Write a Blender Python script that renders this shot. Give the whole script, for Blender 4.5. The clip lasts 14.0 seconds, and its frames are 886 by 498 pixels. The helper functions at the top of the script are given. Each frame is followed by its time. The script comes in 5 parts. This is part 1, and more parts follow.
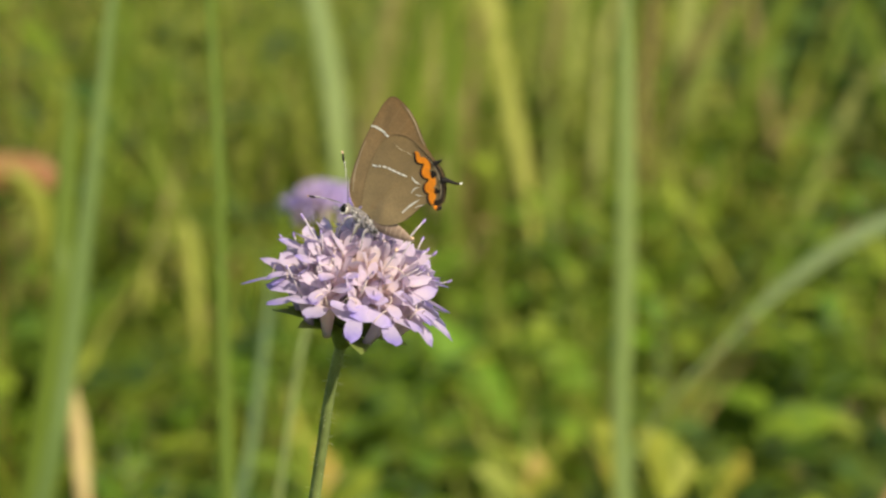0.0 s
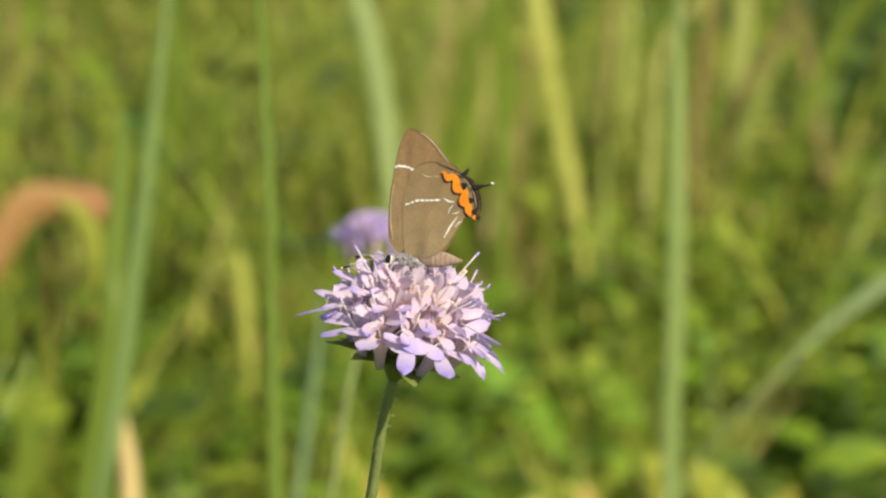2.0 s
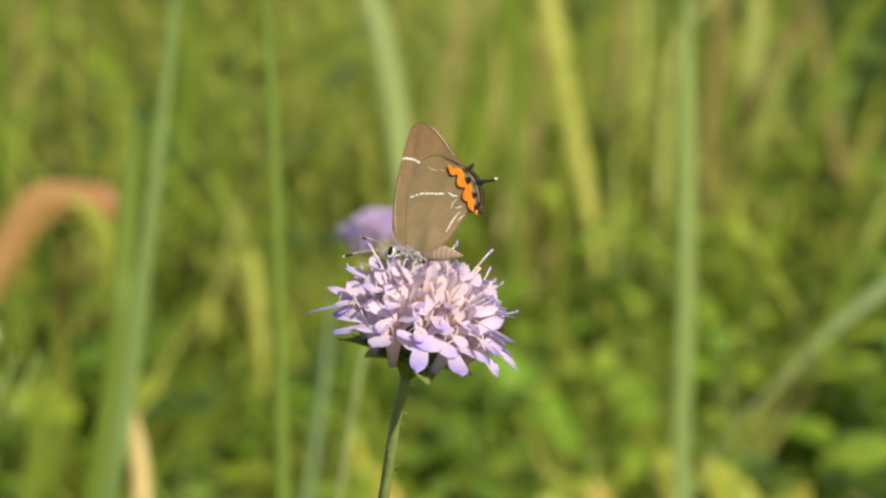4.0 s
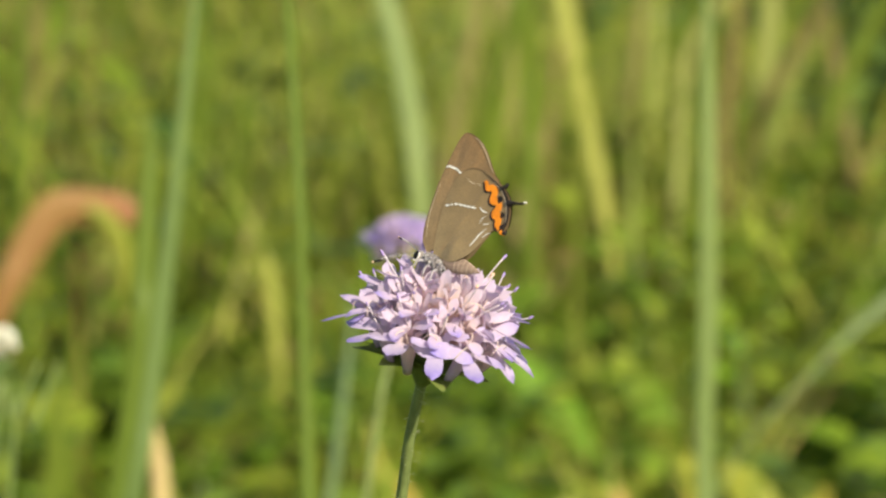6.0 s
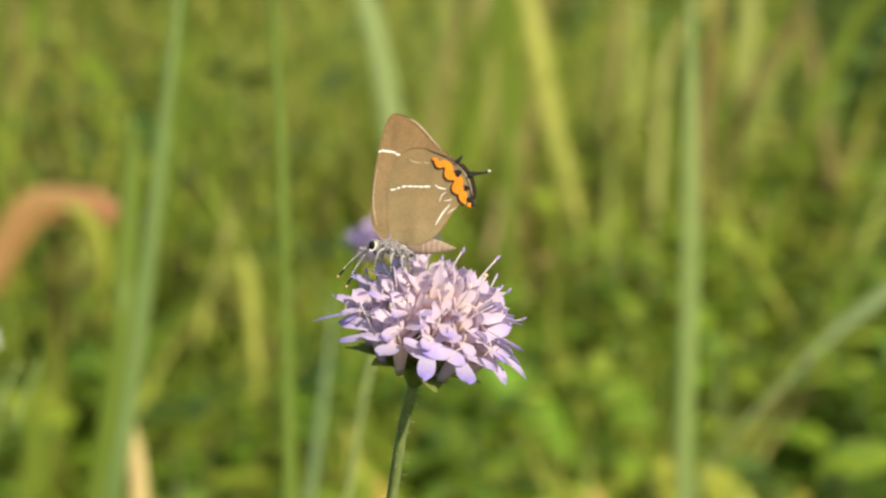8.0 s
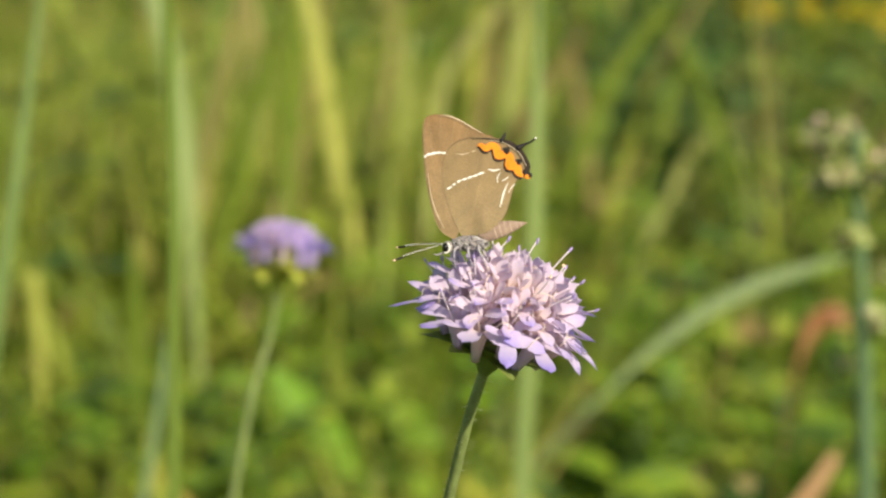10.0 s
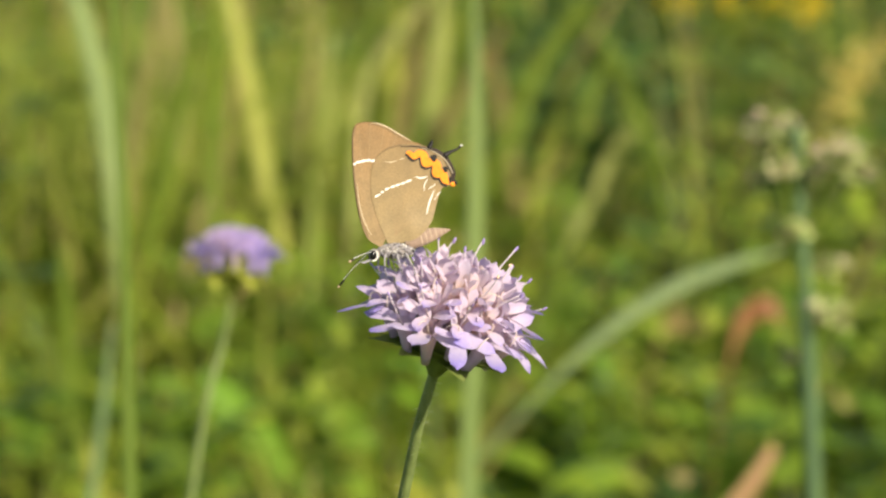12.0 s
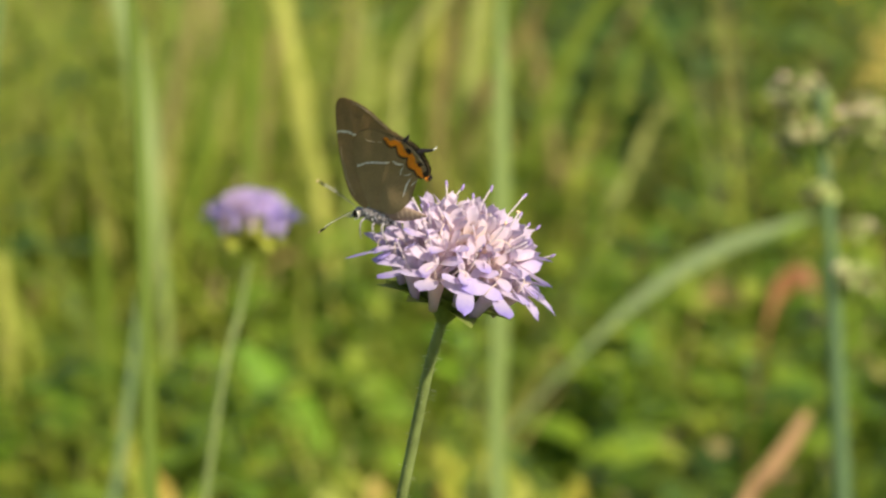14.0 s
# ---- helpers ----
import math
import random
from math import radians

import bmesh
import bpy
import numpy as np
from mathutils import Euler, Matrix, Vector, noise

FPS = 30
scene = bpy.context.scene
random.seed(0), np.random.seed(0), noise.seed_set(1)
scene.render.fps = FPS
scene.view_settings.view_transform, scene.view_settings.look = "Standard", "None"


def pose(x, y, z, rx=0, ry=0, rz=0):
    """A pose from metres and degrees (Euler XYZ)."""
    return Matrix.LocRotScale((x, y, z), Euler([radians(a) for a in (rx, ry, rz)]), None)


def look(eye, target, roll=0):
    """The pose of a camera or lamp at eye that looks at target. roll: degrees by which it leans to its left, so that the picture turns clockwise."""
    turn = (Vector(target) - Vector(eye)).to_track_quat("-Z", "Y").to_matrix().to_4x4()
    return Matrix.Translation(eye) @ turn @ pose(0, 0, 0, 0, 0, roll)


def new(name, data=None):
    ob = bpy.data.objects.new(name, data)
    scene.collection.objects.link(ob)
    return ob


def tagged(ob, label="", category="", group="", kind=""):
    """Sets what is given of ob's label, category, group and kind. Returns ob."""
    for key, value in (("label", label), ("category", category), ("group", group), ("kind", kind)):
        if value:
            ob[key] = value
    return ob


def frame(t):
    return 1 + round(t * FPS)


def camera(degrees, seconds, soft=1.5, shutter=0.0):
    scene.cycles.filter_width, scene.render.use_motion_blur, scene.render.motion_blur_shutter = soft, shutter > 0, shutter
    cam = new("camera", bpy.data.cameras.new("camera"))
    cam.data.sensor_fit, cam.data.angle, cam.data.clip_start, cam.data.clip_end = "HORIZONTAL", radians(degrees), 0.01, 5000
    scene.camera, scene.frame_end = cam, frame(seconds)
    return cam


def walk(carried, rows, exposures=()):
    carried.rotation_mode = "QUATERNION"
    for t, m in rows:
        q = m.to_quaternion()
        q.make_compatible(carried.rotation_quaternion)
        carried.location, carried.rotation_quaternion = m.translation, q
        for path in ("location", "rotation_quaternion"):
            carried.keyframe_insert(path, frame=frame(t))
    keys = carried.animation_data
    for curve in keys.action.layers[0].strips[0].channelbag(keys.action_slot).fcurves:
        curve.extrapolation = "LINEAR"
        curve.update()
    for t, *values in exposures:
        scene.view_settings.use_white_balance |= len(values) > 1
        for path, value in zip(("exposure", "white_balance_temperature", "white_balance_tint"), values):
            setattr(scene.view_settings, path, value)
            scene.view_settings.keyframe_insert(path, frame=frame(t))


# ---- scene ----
# A tele close-up in a summer meadow: the camera stands half a metre from a scabious flower head.
cam = camera(12.2, 14.0, soft=2.4, shutter=0.4)
cam.data.dof.use_dof = True
cam.data.dof.focus_distance = 0.497
cam.data.dof.aperture_fstop = 42.0
PATH = [
    (0.0, look((0.0244, -0.4905, 0.5079), (0.02949, 0.00123, 0.41734), -0.49)),
    (0.5, look((0.0236, -0.4905, 0.5078), (0.02376, 0.00146, 0.41860), -0.22)),
    (1.0, look((0.0247, -0.4914, 0.5080), (0.02036, 0.00064, 0.41941), -0.25)),
    (1.5, look((0.0247, -0.4922, 0.5086), (0.02306, 0.00002, 0.42093), -0.05)),
    (2.0, look((0.0249, -0.4919, 0.5082), (0.02369, 0.00049, 0.42149), -0.27)),
    (2.5, look((0.0259, -0.4914, 0.5074), (0.02431, 0.00103, 0.42050), -0.35)),
    (3.0, look((0.0260, -0.4903, 0.5076), (0.02406, 0.00202, 0.42055), -0.23)),
    (3.2, look((0.0270, -0.4903, 0.5077), (0.02436, 0.00209, 0.42060), -0.25)),
    (5.3, look((0.0273, -0.4870, 0.5066), (0.02452, 0.00548, 0.42047), -0.81)),
    (5.5, look((0.0312, -0.4863, 0.5079), (0.02726, 0.00617, 0.42133), -0.76)),
    (6.0, look((0.0238, -0.4863, 0.5075), (0.01940, 0.00618, 0.42103), -0.93)),
    (6.5, look((0.0240, -0.4866, 0.5064), (0.01905, 0.00596, 0.42054), -0.65)),
    (7.0, look((0.0239, -0.4849, 0.5057), (0.01966, 0.00746, 0.41892), -0.83)),
    (7.5, look((0.0241, -0.4844, 0.5066), (0.01987, 0.00789, 0.41914), -0.68)),
    (8.0, look((0.0215, -0.4849, 0.5072), (0.02034, 0.00759, 0.42082), -0.40)),
    (8.5, look((0.0081, -0.4866, 0.5042), (0.01238, 0.00595, 0.41849), 0.78)),
    (9.0, look((-0.0037, -0.4880, 0.5034), (0.01648, 0.00483, 0.42130), 1.63)),
    (9.2, look((-0.0080, -0.4882, 0.5030), (0.01560, 0.00445, 0.42122), 1.69)),
    (11.3, look((-0.0306, -0.4901, 0.5015), (0.01864, 0.00059, 0.41874), 1.03)),
    (11.5, look((-0.0288, -0.4893, 0.5032), (0.01878, 0.00151, 0.42050), 0.94)),
    (12.0, look((-0.0312, -0.4889, 0.5031), (0.01618, 0.00205, 0.42090), 0.50)),
    (12.5, look((-0.0264, -0.4881, 0.5016), (0.01968, 0.00293, 0.41911), 0.15)),
    (13.0, look((-0.0232, -0.4864, 0.5029), (0.02080, 0.00472, 0.41983), 0.01)),
    (13.5, look((-0.0217, -0.4884, 0.5002), (0.02174, 0.00258, 0.41613), -0.01)),
    (14.0, look((-0.0233, -0.4898, 0.4986), (0.01751, 0.00131, 0.41423), 0.04)),
]
walk(cam, PATH, [(0.0, 0.38), (1.5, 0.57), (9.0, 0.60), (14.0, 0.63)])

# ---- light: a low evening sun over the photographer's right shoulder ----
SUN_AZ, SUN_EL = radians(34), radians(35)  # from the camera's back towards its right; height
to_sun = Vector((math.sin(SUN_AZ) * math.cos(SUN_EL), -math.cos(SUN_AZ) * math.cos(SUN_EL), math.sin(SUN_EL)))
sun = new("sun", bpy.data.lights.new("sun", "SUN"))
sun.data.energy, sun.data.angle, sun.data.color = 4.75, radians(0.55), (1.0, 0.90, 0.71)
sun.matrix_world = look(to_sun * 20, (0, 0, 0))
world = bpy.data.worlds.new("summer_sky")
scene.world = world
world.use_nodes = True
sky = world.node_tree.nodes.new("ShaderNodeTexSky")
sky.sky_type, sky.sun_disc = "NISHITA", False
sky.sun_elevation, sky.sun_rotation = SUN_EL, math.pi - SUN_AZ
world.node_tree.links.new(sky.outputs[0], world.node_tree.nodes["Background"].inputs[0])
world.node_tree.nodes["Background"].inputs[1].default_value = 0.09


# ---- materials ----
def nodes_of(name):
    m = bpy.data.materials.new(name)
    m.use_nodes = True
    t = m.node_tree
    return m, t, t.nodes, t.links, t.nodes["Principled BSDF"]


def ramp(nodes, stops):
    r = nodes.new("ShaderNodeValToRGB")
    while len(r.color_ramp.elements) < len(stops):
        r.color_ramp.elements.new(0.5)
    for e, (p, col) in zip(r.color_ramp.elements, stops):
        e.position, e.color = p, (*col, 1)
    return r


def finish(t, nodes, links, bsdf, colour, see_through, rough, bump=None):
    """Wires a colour into the surface, with part of the light passing through a thin sheet."""
    links.new(colour, bsdf.inputs["Base Color"])
    bsdf.inputs["Roughness"].default_value = rough
    bsdf.inputs["Specular IOR Level"].default_value = 0.3
    if bump is not None:
        b = nodes.new("ShaderNodeBump")
        b.inputs["Strength"].default_value, b.inputs["Distance"].default_value = 0.5, bump[1]
        links.new(bump[0], b.inputs["Height"])
        links.new(b.outputs[0], bsdf.inputs["Normal"])
    if see_through > 0:
        tr, mix = nodes.new("ShaderNodeBsdfTranslucent"), nodes.new("ShaderNodeMixShader")
        mix.inputs[0].default_value = see_through
        links.new(colour, tr.inputs[0])
        links.new(bsdf.outputs[0], mix.inputs[1])
        links.new(tr.outputs[0], mix.inputs[2])
        links.new(mix.outputs[0], nodes["Material Output"].inputs[0])


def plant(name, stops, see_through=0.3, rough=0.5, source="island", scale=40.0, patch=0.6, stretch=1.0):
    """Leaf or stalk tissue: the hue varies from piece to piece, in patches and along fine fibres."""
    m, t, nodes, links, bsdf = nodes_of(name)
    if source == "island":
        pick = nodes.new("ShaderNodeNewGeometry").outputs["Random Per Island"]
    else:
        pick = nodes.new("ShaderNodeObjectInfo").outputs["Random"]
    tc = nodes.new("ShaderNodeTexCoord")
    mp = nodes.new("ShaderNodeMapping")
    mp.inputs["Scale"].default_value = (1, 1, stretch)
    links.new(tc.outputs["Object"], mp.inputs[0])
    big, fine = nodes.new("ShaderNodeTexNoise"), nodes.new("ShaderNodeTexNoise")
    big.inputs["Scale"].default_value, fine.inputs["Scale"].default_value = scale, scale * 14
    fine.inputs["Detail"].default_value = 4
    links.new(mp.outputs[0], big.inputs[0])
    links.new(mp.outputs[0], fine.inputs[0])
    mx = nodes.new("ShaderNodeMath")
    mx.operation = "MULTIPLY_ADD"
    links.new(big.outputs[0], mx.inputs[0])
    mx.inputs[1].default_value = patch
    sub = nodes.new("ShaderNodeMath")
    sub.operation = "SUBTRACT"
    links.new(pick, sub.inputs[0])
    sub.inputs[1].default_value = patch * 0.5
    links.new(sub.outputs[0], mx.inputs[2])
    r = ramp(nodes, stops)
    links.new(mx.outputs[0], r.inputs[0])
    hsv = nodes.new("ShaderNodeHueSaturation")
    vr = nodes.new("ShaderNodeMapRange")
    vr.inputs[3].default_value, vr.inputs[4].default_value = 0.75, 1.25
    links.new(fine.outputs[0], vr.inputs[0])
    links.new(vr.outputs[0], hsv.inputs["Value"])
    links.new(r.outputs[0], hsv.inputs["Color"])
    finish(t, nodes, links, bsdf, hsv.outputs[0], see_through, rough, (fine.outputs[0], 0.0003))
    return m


def plain(name, col, rough=0.5, see_through=0.0, vary=0.25, scale=2500.0, metal=0.0, stretch=(1, 1, 1), sheen=0.0):
    """One colour with grain at two scales, for small things."""
    m, t, nodes, links, bsdf = nodes_of(name)
    tc, mp = nodes.new("ShaderNodeTexCoord"), nodes.new("ShaderNodeMapping")
    mp.inputs["Scale"].default_value = stretch
    links.new(tc.outputs["Object"], mp.inputs[0])
    a, b = nodes.new("ShaderNodeTexNoise"), nodes.new("ShaderNodeTexNoise")
    a.inputs["Scale"].default_value, b.inputs["Scale"].default_value = scale, scale * 0.15
    a.inputs["Detail"].default_value = 5
    links.new(mp.outputs[0], a.inputs[0])
    links.new(tc.outputs["Object"], b.inputs[0])
    add = nodes.new("ShaderNodeMath")
    links.new(a.outputs[0], add.inputs[0])
    links.new(b.outputs[0], add.inputs[1])
    vr = nodes.new("ShaderNodeMapRange")
    vr.inputs[1].default_value, vr.inputs[2].default_value = 0.6, 1.4
    vr.inputs[3].default_value, vr.inputs[4].default_value = 1 - vary, 1 + vary
    links.new(add.outputs[0], vr.inputs[0])
    hsv = nodes.new("ShaderNodeHueSaturation")
    hsv.inputs["Color"].default_value = (*col, 1)
    links.new(vr.outputs[0], hsv.inputs["Value"])
    bsdf.inputs["Metallic"].default_value = metal
    bsdf.inputs["Sheen Weight"].default_value = sheen
    finish(t, nodes, links, bsdf, hsv.outputs[0], see_through, rough, (a.outputs[0], 0.00006))
    return m


def petal_material(name, near, far, reach, see_through=0.35, throat=(0.82, 0.64, 0.46)):
    """A petal: cream in the throat, pale beside it, deeper towards the tip, with fine veins."""
    m, t, nodes, links, bsdf = nodes_of(name)
    tc = nodes.new("ShaderNodeTexCoord")
    ln = nodes.new("ShaderNodeVectorMath")
    ln.operation = "LENGTH"
    mp = nodes.new("ShaderNodeMapping")
    mp.inputs["Scale"].default_value = (1, 1, 0.3)
    links.new(tc.outputs["Object"], mp.inputs[0])
    links.new(mp.outputs[0], ln.inputs[0])
    nz = nodes.new("ShaderNodeTexNoise")
    nz.inputs["Scale"].default_value, nz.inputs["Detail"].default_value = 1800, 4
    links.new(tc.outputs["Object"], nz.inputs[0])
    info = nodes.new("ShaderNodeObjectInfo")
    mr = nodes.new("ShaderNodeMapRange")
    mr.inputs[1].default_value, mr.inputs[2].default_value = 0.0006, reach
    links.new(ln.outputs["Value"], mr.inputs[0])
    ad = nodes.new("ShaderNodeMath")
    ad.operation = "MULTIPLY_ADD"
    links.new(nz.outputs[0], ad.inputs[0])
    ad.inputs[1].default_value = 0.35
    links.new(mr.outputs[0], ad.inputs[2])
    ad2 = nodes.new("ShaderNodeMath")
    ad2.operation = "MULTIPLY_ADD"
    links.new(info.outputs["Random"], ad2.inputs[0])
    ad2.inputs[1].default_value = 0.35
    links.new(ad.outputs[0], ad2.inputs[2])
    mid = tuple(0.6 * a + 0.4 * b for a, b in zip(near, far))
    r = ramp(nodes, [(0.12, throat), (0.36, near), (0.74, mid), (1.0, far)])
    half = nodes.new("ShaderNodeMath")
    half.operation = "MULTIPLY"
    half.inputs[1].default_value = 0.72
    links.new(ad2.outputs[0], half.inputs[0])
    links.new(half.outputs[0], r.inputs[0])
    finish(t, nodes, links, bsdf, r.outputs[0], see_through, 0.55, (nz.outputs[0], 0.00008))
    return m


M_GROUND = plant("soil_and_moss", [(0.2, (0.06, 0.085, 0.012)), (0.5, (0.085, 0.115, 0.018)), (0.8, (0.12, 0.12, 0.03))], 0.0, 0.9, scale=6.0, patch=1.0)
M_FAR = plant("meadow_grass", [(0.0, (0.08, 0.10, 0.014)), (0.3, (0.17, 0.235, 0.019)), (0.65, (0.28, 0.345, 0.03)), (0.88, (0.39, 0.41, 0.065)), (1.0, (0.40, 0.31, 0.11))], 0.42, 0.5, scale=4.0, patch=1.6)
M_HERB = plant("herb_leaf", [(0.0, (0.055, 0.105, 0.012)), (0.4, (0.15, 0.255, 0.02)), (0.8, (0.25, 0.35, 0.028)), (1.0, (0.34, 0.39, 0.045))], 0.42, 0.45, scale=7.0, patch=1.7)
M_BRIGHT = plant("bright_green_leaf", [(0.1, (0.15, 0.30, 0.02)), (0.6, (0.24, 0.39, 0.03)), (1.0, (0.38, 0.46, 0.05))], 0.42, 0.45, "object", 30, 0.6, 1.0)
# a lighter take on the herb leaf: sunlight is put into its colour
M_SUNLIT = plant("painted_sunlit_leaf", [(0.0, (0.12, 0.21, 0.016)), (0.5, (0.24, 0.335, 0.028)), (1.0, (0.33, 0.38, 0.045))], 0.42, 0.45, scale=8.0, patch=0.8)
M_PALESTALK = plant("pale_grass_stalk", [(0.1, (0.23, 0.30, 0.06)), (0.5, (0.32, 0.37, 0.085)), (0.9, (0.40, 0.41, 0.13))], 0.3, 0.5, "object", 40, 0.7, 0.2)
M_DRYSTALK = plant("dry_grass_stalk", [(0.1, (0.22, 0.17, 0.06)), (0.5, (0.28, 0.26, 0.08)), (0.9, (0.36, 0.30, 0.12))], 0.3, 0.6, "object", 40, 0.7, 0.2)
M_PALEGRASS = plant("pale_meadow_grass", [(0.0, (0.20, 0.27, 0.028)), (0.5, (0.30, 0.36, 0.045)), (1.0, (0.45, 0.44, 0.10))], 0.42, 0.5, scale=7.0, patch=0.6)
# for dark green tufts, and for shady spots whose shade is painted as leaf colour
M_DEEP = plant("dark_green_shade_leaf", [(0.0, (0.035, 0.07, 0.012)), (0.6, (0.07, 0.13, 0.02)), (1.0, (0.14, 0.20, 0.03))], 0.35, 0.5, scale=9.0, patch=0.6)
M_DRYGRASS = plant("dry_brown_grass", [(0.0, (0.11, 0.078, 0.024)), (0.5, (0.20, 0.155, 0.048)), (1.0, (0.36, 0.31, 0.11))], 0.3, 0.6, scale=9.0, patch=0.6)
M_LITTER = plant("dry_brown_litter", [(0.1, (0.17, 0.11, 0.04)), (0.6, (0.29, 0.22, 0.07)), (1.0, (0.38, 0.31, 0.11))], 0.25, 0.6, scale=8.0, patch=0.5)
M_BLUE = plant("blue_green_blade", [(0.1, (0.115, 0.178, 0.046)), (0.5, (0.165, 0.235, 0.064)), (0.9, (0.235, 0.30, 0.092))], 0.25, 0.4, "object", 50, 1.1, 0.12)
M_PALEBLADE = plant("pale_green_blade", [(0.1, (0.15, 0.22, 0.085)), (0.9, (0.24, 0.31, 0.13))], 0.25, 0.4, "object", 50, 0.9, 0.3)
M_GREEN = plant("green_blade", [(0.2, (0.12, 0.18, 0.018)), (0.8, (0.17, 0.23, 0.028))], 0.3, 0.45, "object", 60, 0.5, 0.1)
M_YELLOW = plant("yellow_blade", [(0.2, (0.27, 0.30, 0.04)), (0.8, (0.36, 0.36, 0.065))], 0.25, 0.5, "object", 60, 0.5, 0.1)
M_LOBED = plant("yellow_lobed_leaf", [(0.2, (0.18, 0.245, 0.02)), (0.75, (0.33, 0.34, 0.04)), (1.0, (0.42, 0.28, 0.06))], 0.3, 0.5, "object", 60, 0.6, 1.0)
M_STRAW = plant("dry_straw", [(0.2, (0.42, 0.30, 0.11)), (0.8, (0.52, 0.40, 0.17))], 0.2, 0.6, "object", 60, 0.5, 0.1)
M_PEACH = plant("peach_straw", [(0.2, (0.36, 0.21, 0.10)), (0.8, (0.46, 0.28, 0.14))], 0.2, 0.6, "object", 60, 0.5, 0.1)
M_BROWN = plant("withered_leaf", [(0.15, (0.27, 0.145, 0.045)), (0.45, (0.37, 0.22, 0.07)), (0.85, (0.35, 0.28, 0.075))], 0.2, 0.6, "object", 45, 1.2, 1.0)
M_RUST = plant("rusty_leaf", [(0.15, (0.22, 0.085, 0.035)), (0.85, (0.36, 0.18, 0.07))], 0.2, 0.6, "object", 45, 0.8, 1.0)
M_DARKSTEM = plant("grey_green_stem", [(0.2, (0.09, 0.15, 0.06)), (0.8, (0.14, 0.2, 0.08))], 0.1, 0.5, "object", 60, 0.5, 0.1)
M_STEM = plain("scabious_stem", (0.20, 0.25, 0.08), 0.5, 0.1, 0.3, 1500, stretch=(1, 1, 0.15))
M_BRACT = plain("green_bract", (0.20, 0.25, 0.06), 0.55, 0.3, 0.3, 1500)
M_BRACT_PALE = plain("pale_green_bract", (0.42, 0.44, 0.07), 0.55, 0.3, 0.3, 1500)
M_HAIR = plain("plant_hair", (0.6, 0.62, 0.45), 0.5, 0.4)
M_PETAL = petal_material("lilac_petal", (0.72, 0.61, 0.75), (0.38, 0.30, 0.73), 0.0053, 0.45)
M_PETAL_SMALL = petal_material("pale_lilac_petal", (0.76, 0.63, 0.70), (0.40, 0.32, 0.70), 0.0043, 0.45)
M_PETAL_FAR = petal_material("violet_petal", (0.56, 0.45, 0.82), (0.24, 0.19, 0.76), 0.0050)
M_PETAL_PALE = petal_material("whitish_lilac_petal", (0.74, 0.61, 0.80), (0.34, 0.27, 0.78), 0.0050)
M_FILAMENT = plain("white_filament", (0.85, 0.76, 0.80), 0.5, 0.4, 0.1)
M_CREAMFIL = plain("cream_filament", (0.86, 0.74, 0.66), 0.5, 0.4, 0.1)
M_ANTHER = plain("violet_anther", (0.33, 0.24, 0.50), 0.6)
M_CREAM = plain("cream_anther", (0.75, 0.50, 0.34), 0.6)


def wing_material(name, low, high, z0, z1):
    """Wing scales: the pigment turns warmer from the base to the tip, in soft mottled patches with fine grain."""
    m, t, nodes, links, bsdf = nodes_of(name)
    tc, sep = nodes.new("ShaderNodeTexCoord"), nodes.new("ShaderNodeSeparateXYZ")
    links.new(tc.outputs["Object"], sep.inputs[0])
    mr = nodes.new("ShaderNodeMapRange")
    mr.inputs[1].default_value, mr.inputs[2].default_value = z0, z1
    links.new(sep.outputs[2], mr.inputs[0])
    big, fine = nodes.new("ShaderNodeTexNoise"), nodes.new("ShaderNodeTexNoise")
    big.inputs["Scale"].default_value, fine.inputs["Scale"].default_value = 420, 5200
    big.inputs["Detail"].default_value, fine.inputs["Detail"].default_value = 4, 3
    links.new(tc.outputs["Object"], big.inputs[0])
    links.new(tc.outputs["Object"], fine.inputs[0])
    ad = nodes.new("ShaderNodeMath")
    ad.operation = "MULTIPLY_ADD"
    links.new(big.outputs[0], ad.inputs[0])
    ad.inputs[1].default_value = 0.9
    links.new(mr.outputs[0], ad.inputs[2])
    sh = nodes.new("ShaderNodeMath")
    sh.operation = "SUBTRACT"
    links.new(ad.outputs[0], sh.inputs[0])
    sh.inputs[1].default_value = 0.45
    r = ramp(nodes, [(0.0, low), (1.0, high)])
    links.new(sh.outputs[0], r.inputs[0])
    hsv, vr = nodes.new("ShaderNodeHueSaturation"), nodes.new("ShaderNodeMapRange")
    vr.inputs[1].default_value, vr.inputs[2].default_value = 0.25, 0.75
    vr.inputs[3].default_value, vr.inputs[4].default_value = 0.82, 1.18
    links.new(fine.outputs[0], vr.inputs[0])
    dusk = nodes.new("ShaderNodeMapRange")
    dusk.inputs[1].default_value, dusk.inputs[2].default_value = 0.32, 0.68
    dusk.inputs[3].default_value, dusk.inputs[4].default_value = 0.84, 1.14
    links.new(big.outputs[0], dusk.inputs[0])
    both = nodes.new("ShaderNodeMath")
    both.operation = "MULTIPLY"
    links.new(vr.outputs[0], both.inputs[0])
    links.new(dusk.outputs[0], both.inputs[1])
    links.new(both.outputs[0], hsv.inputs["Value"])
    links.new(r.outputs[0], hsv.inputs["Color"])
    bsdf.inputs["Sheen Weight"].default_value = 0.04
    finish(t, nodes, links, bsdf, hsv.outputs[0], 0.0, 0.6, (fine.outputs[0], 0.00004))
    return m


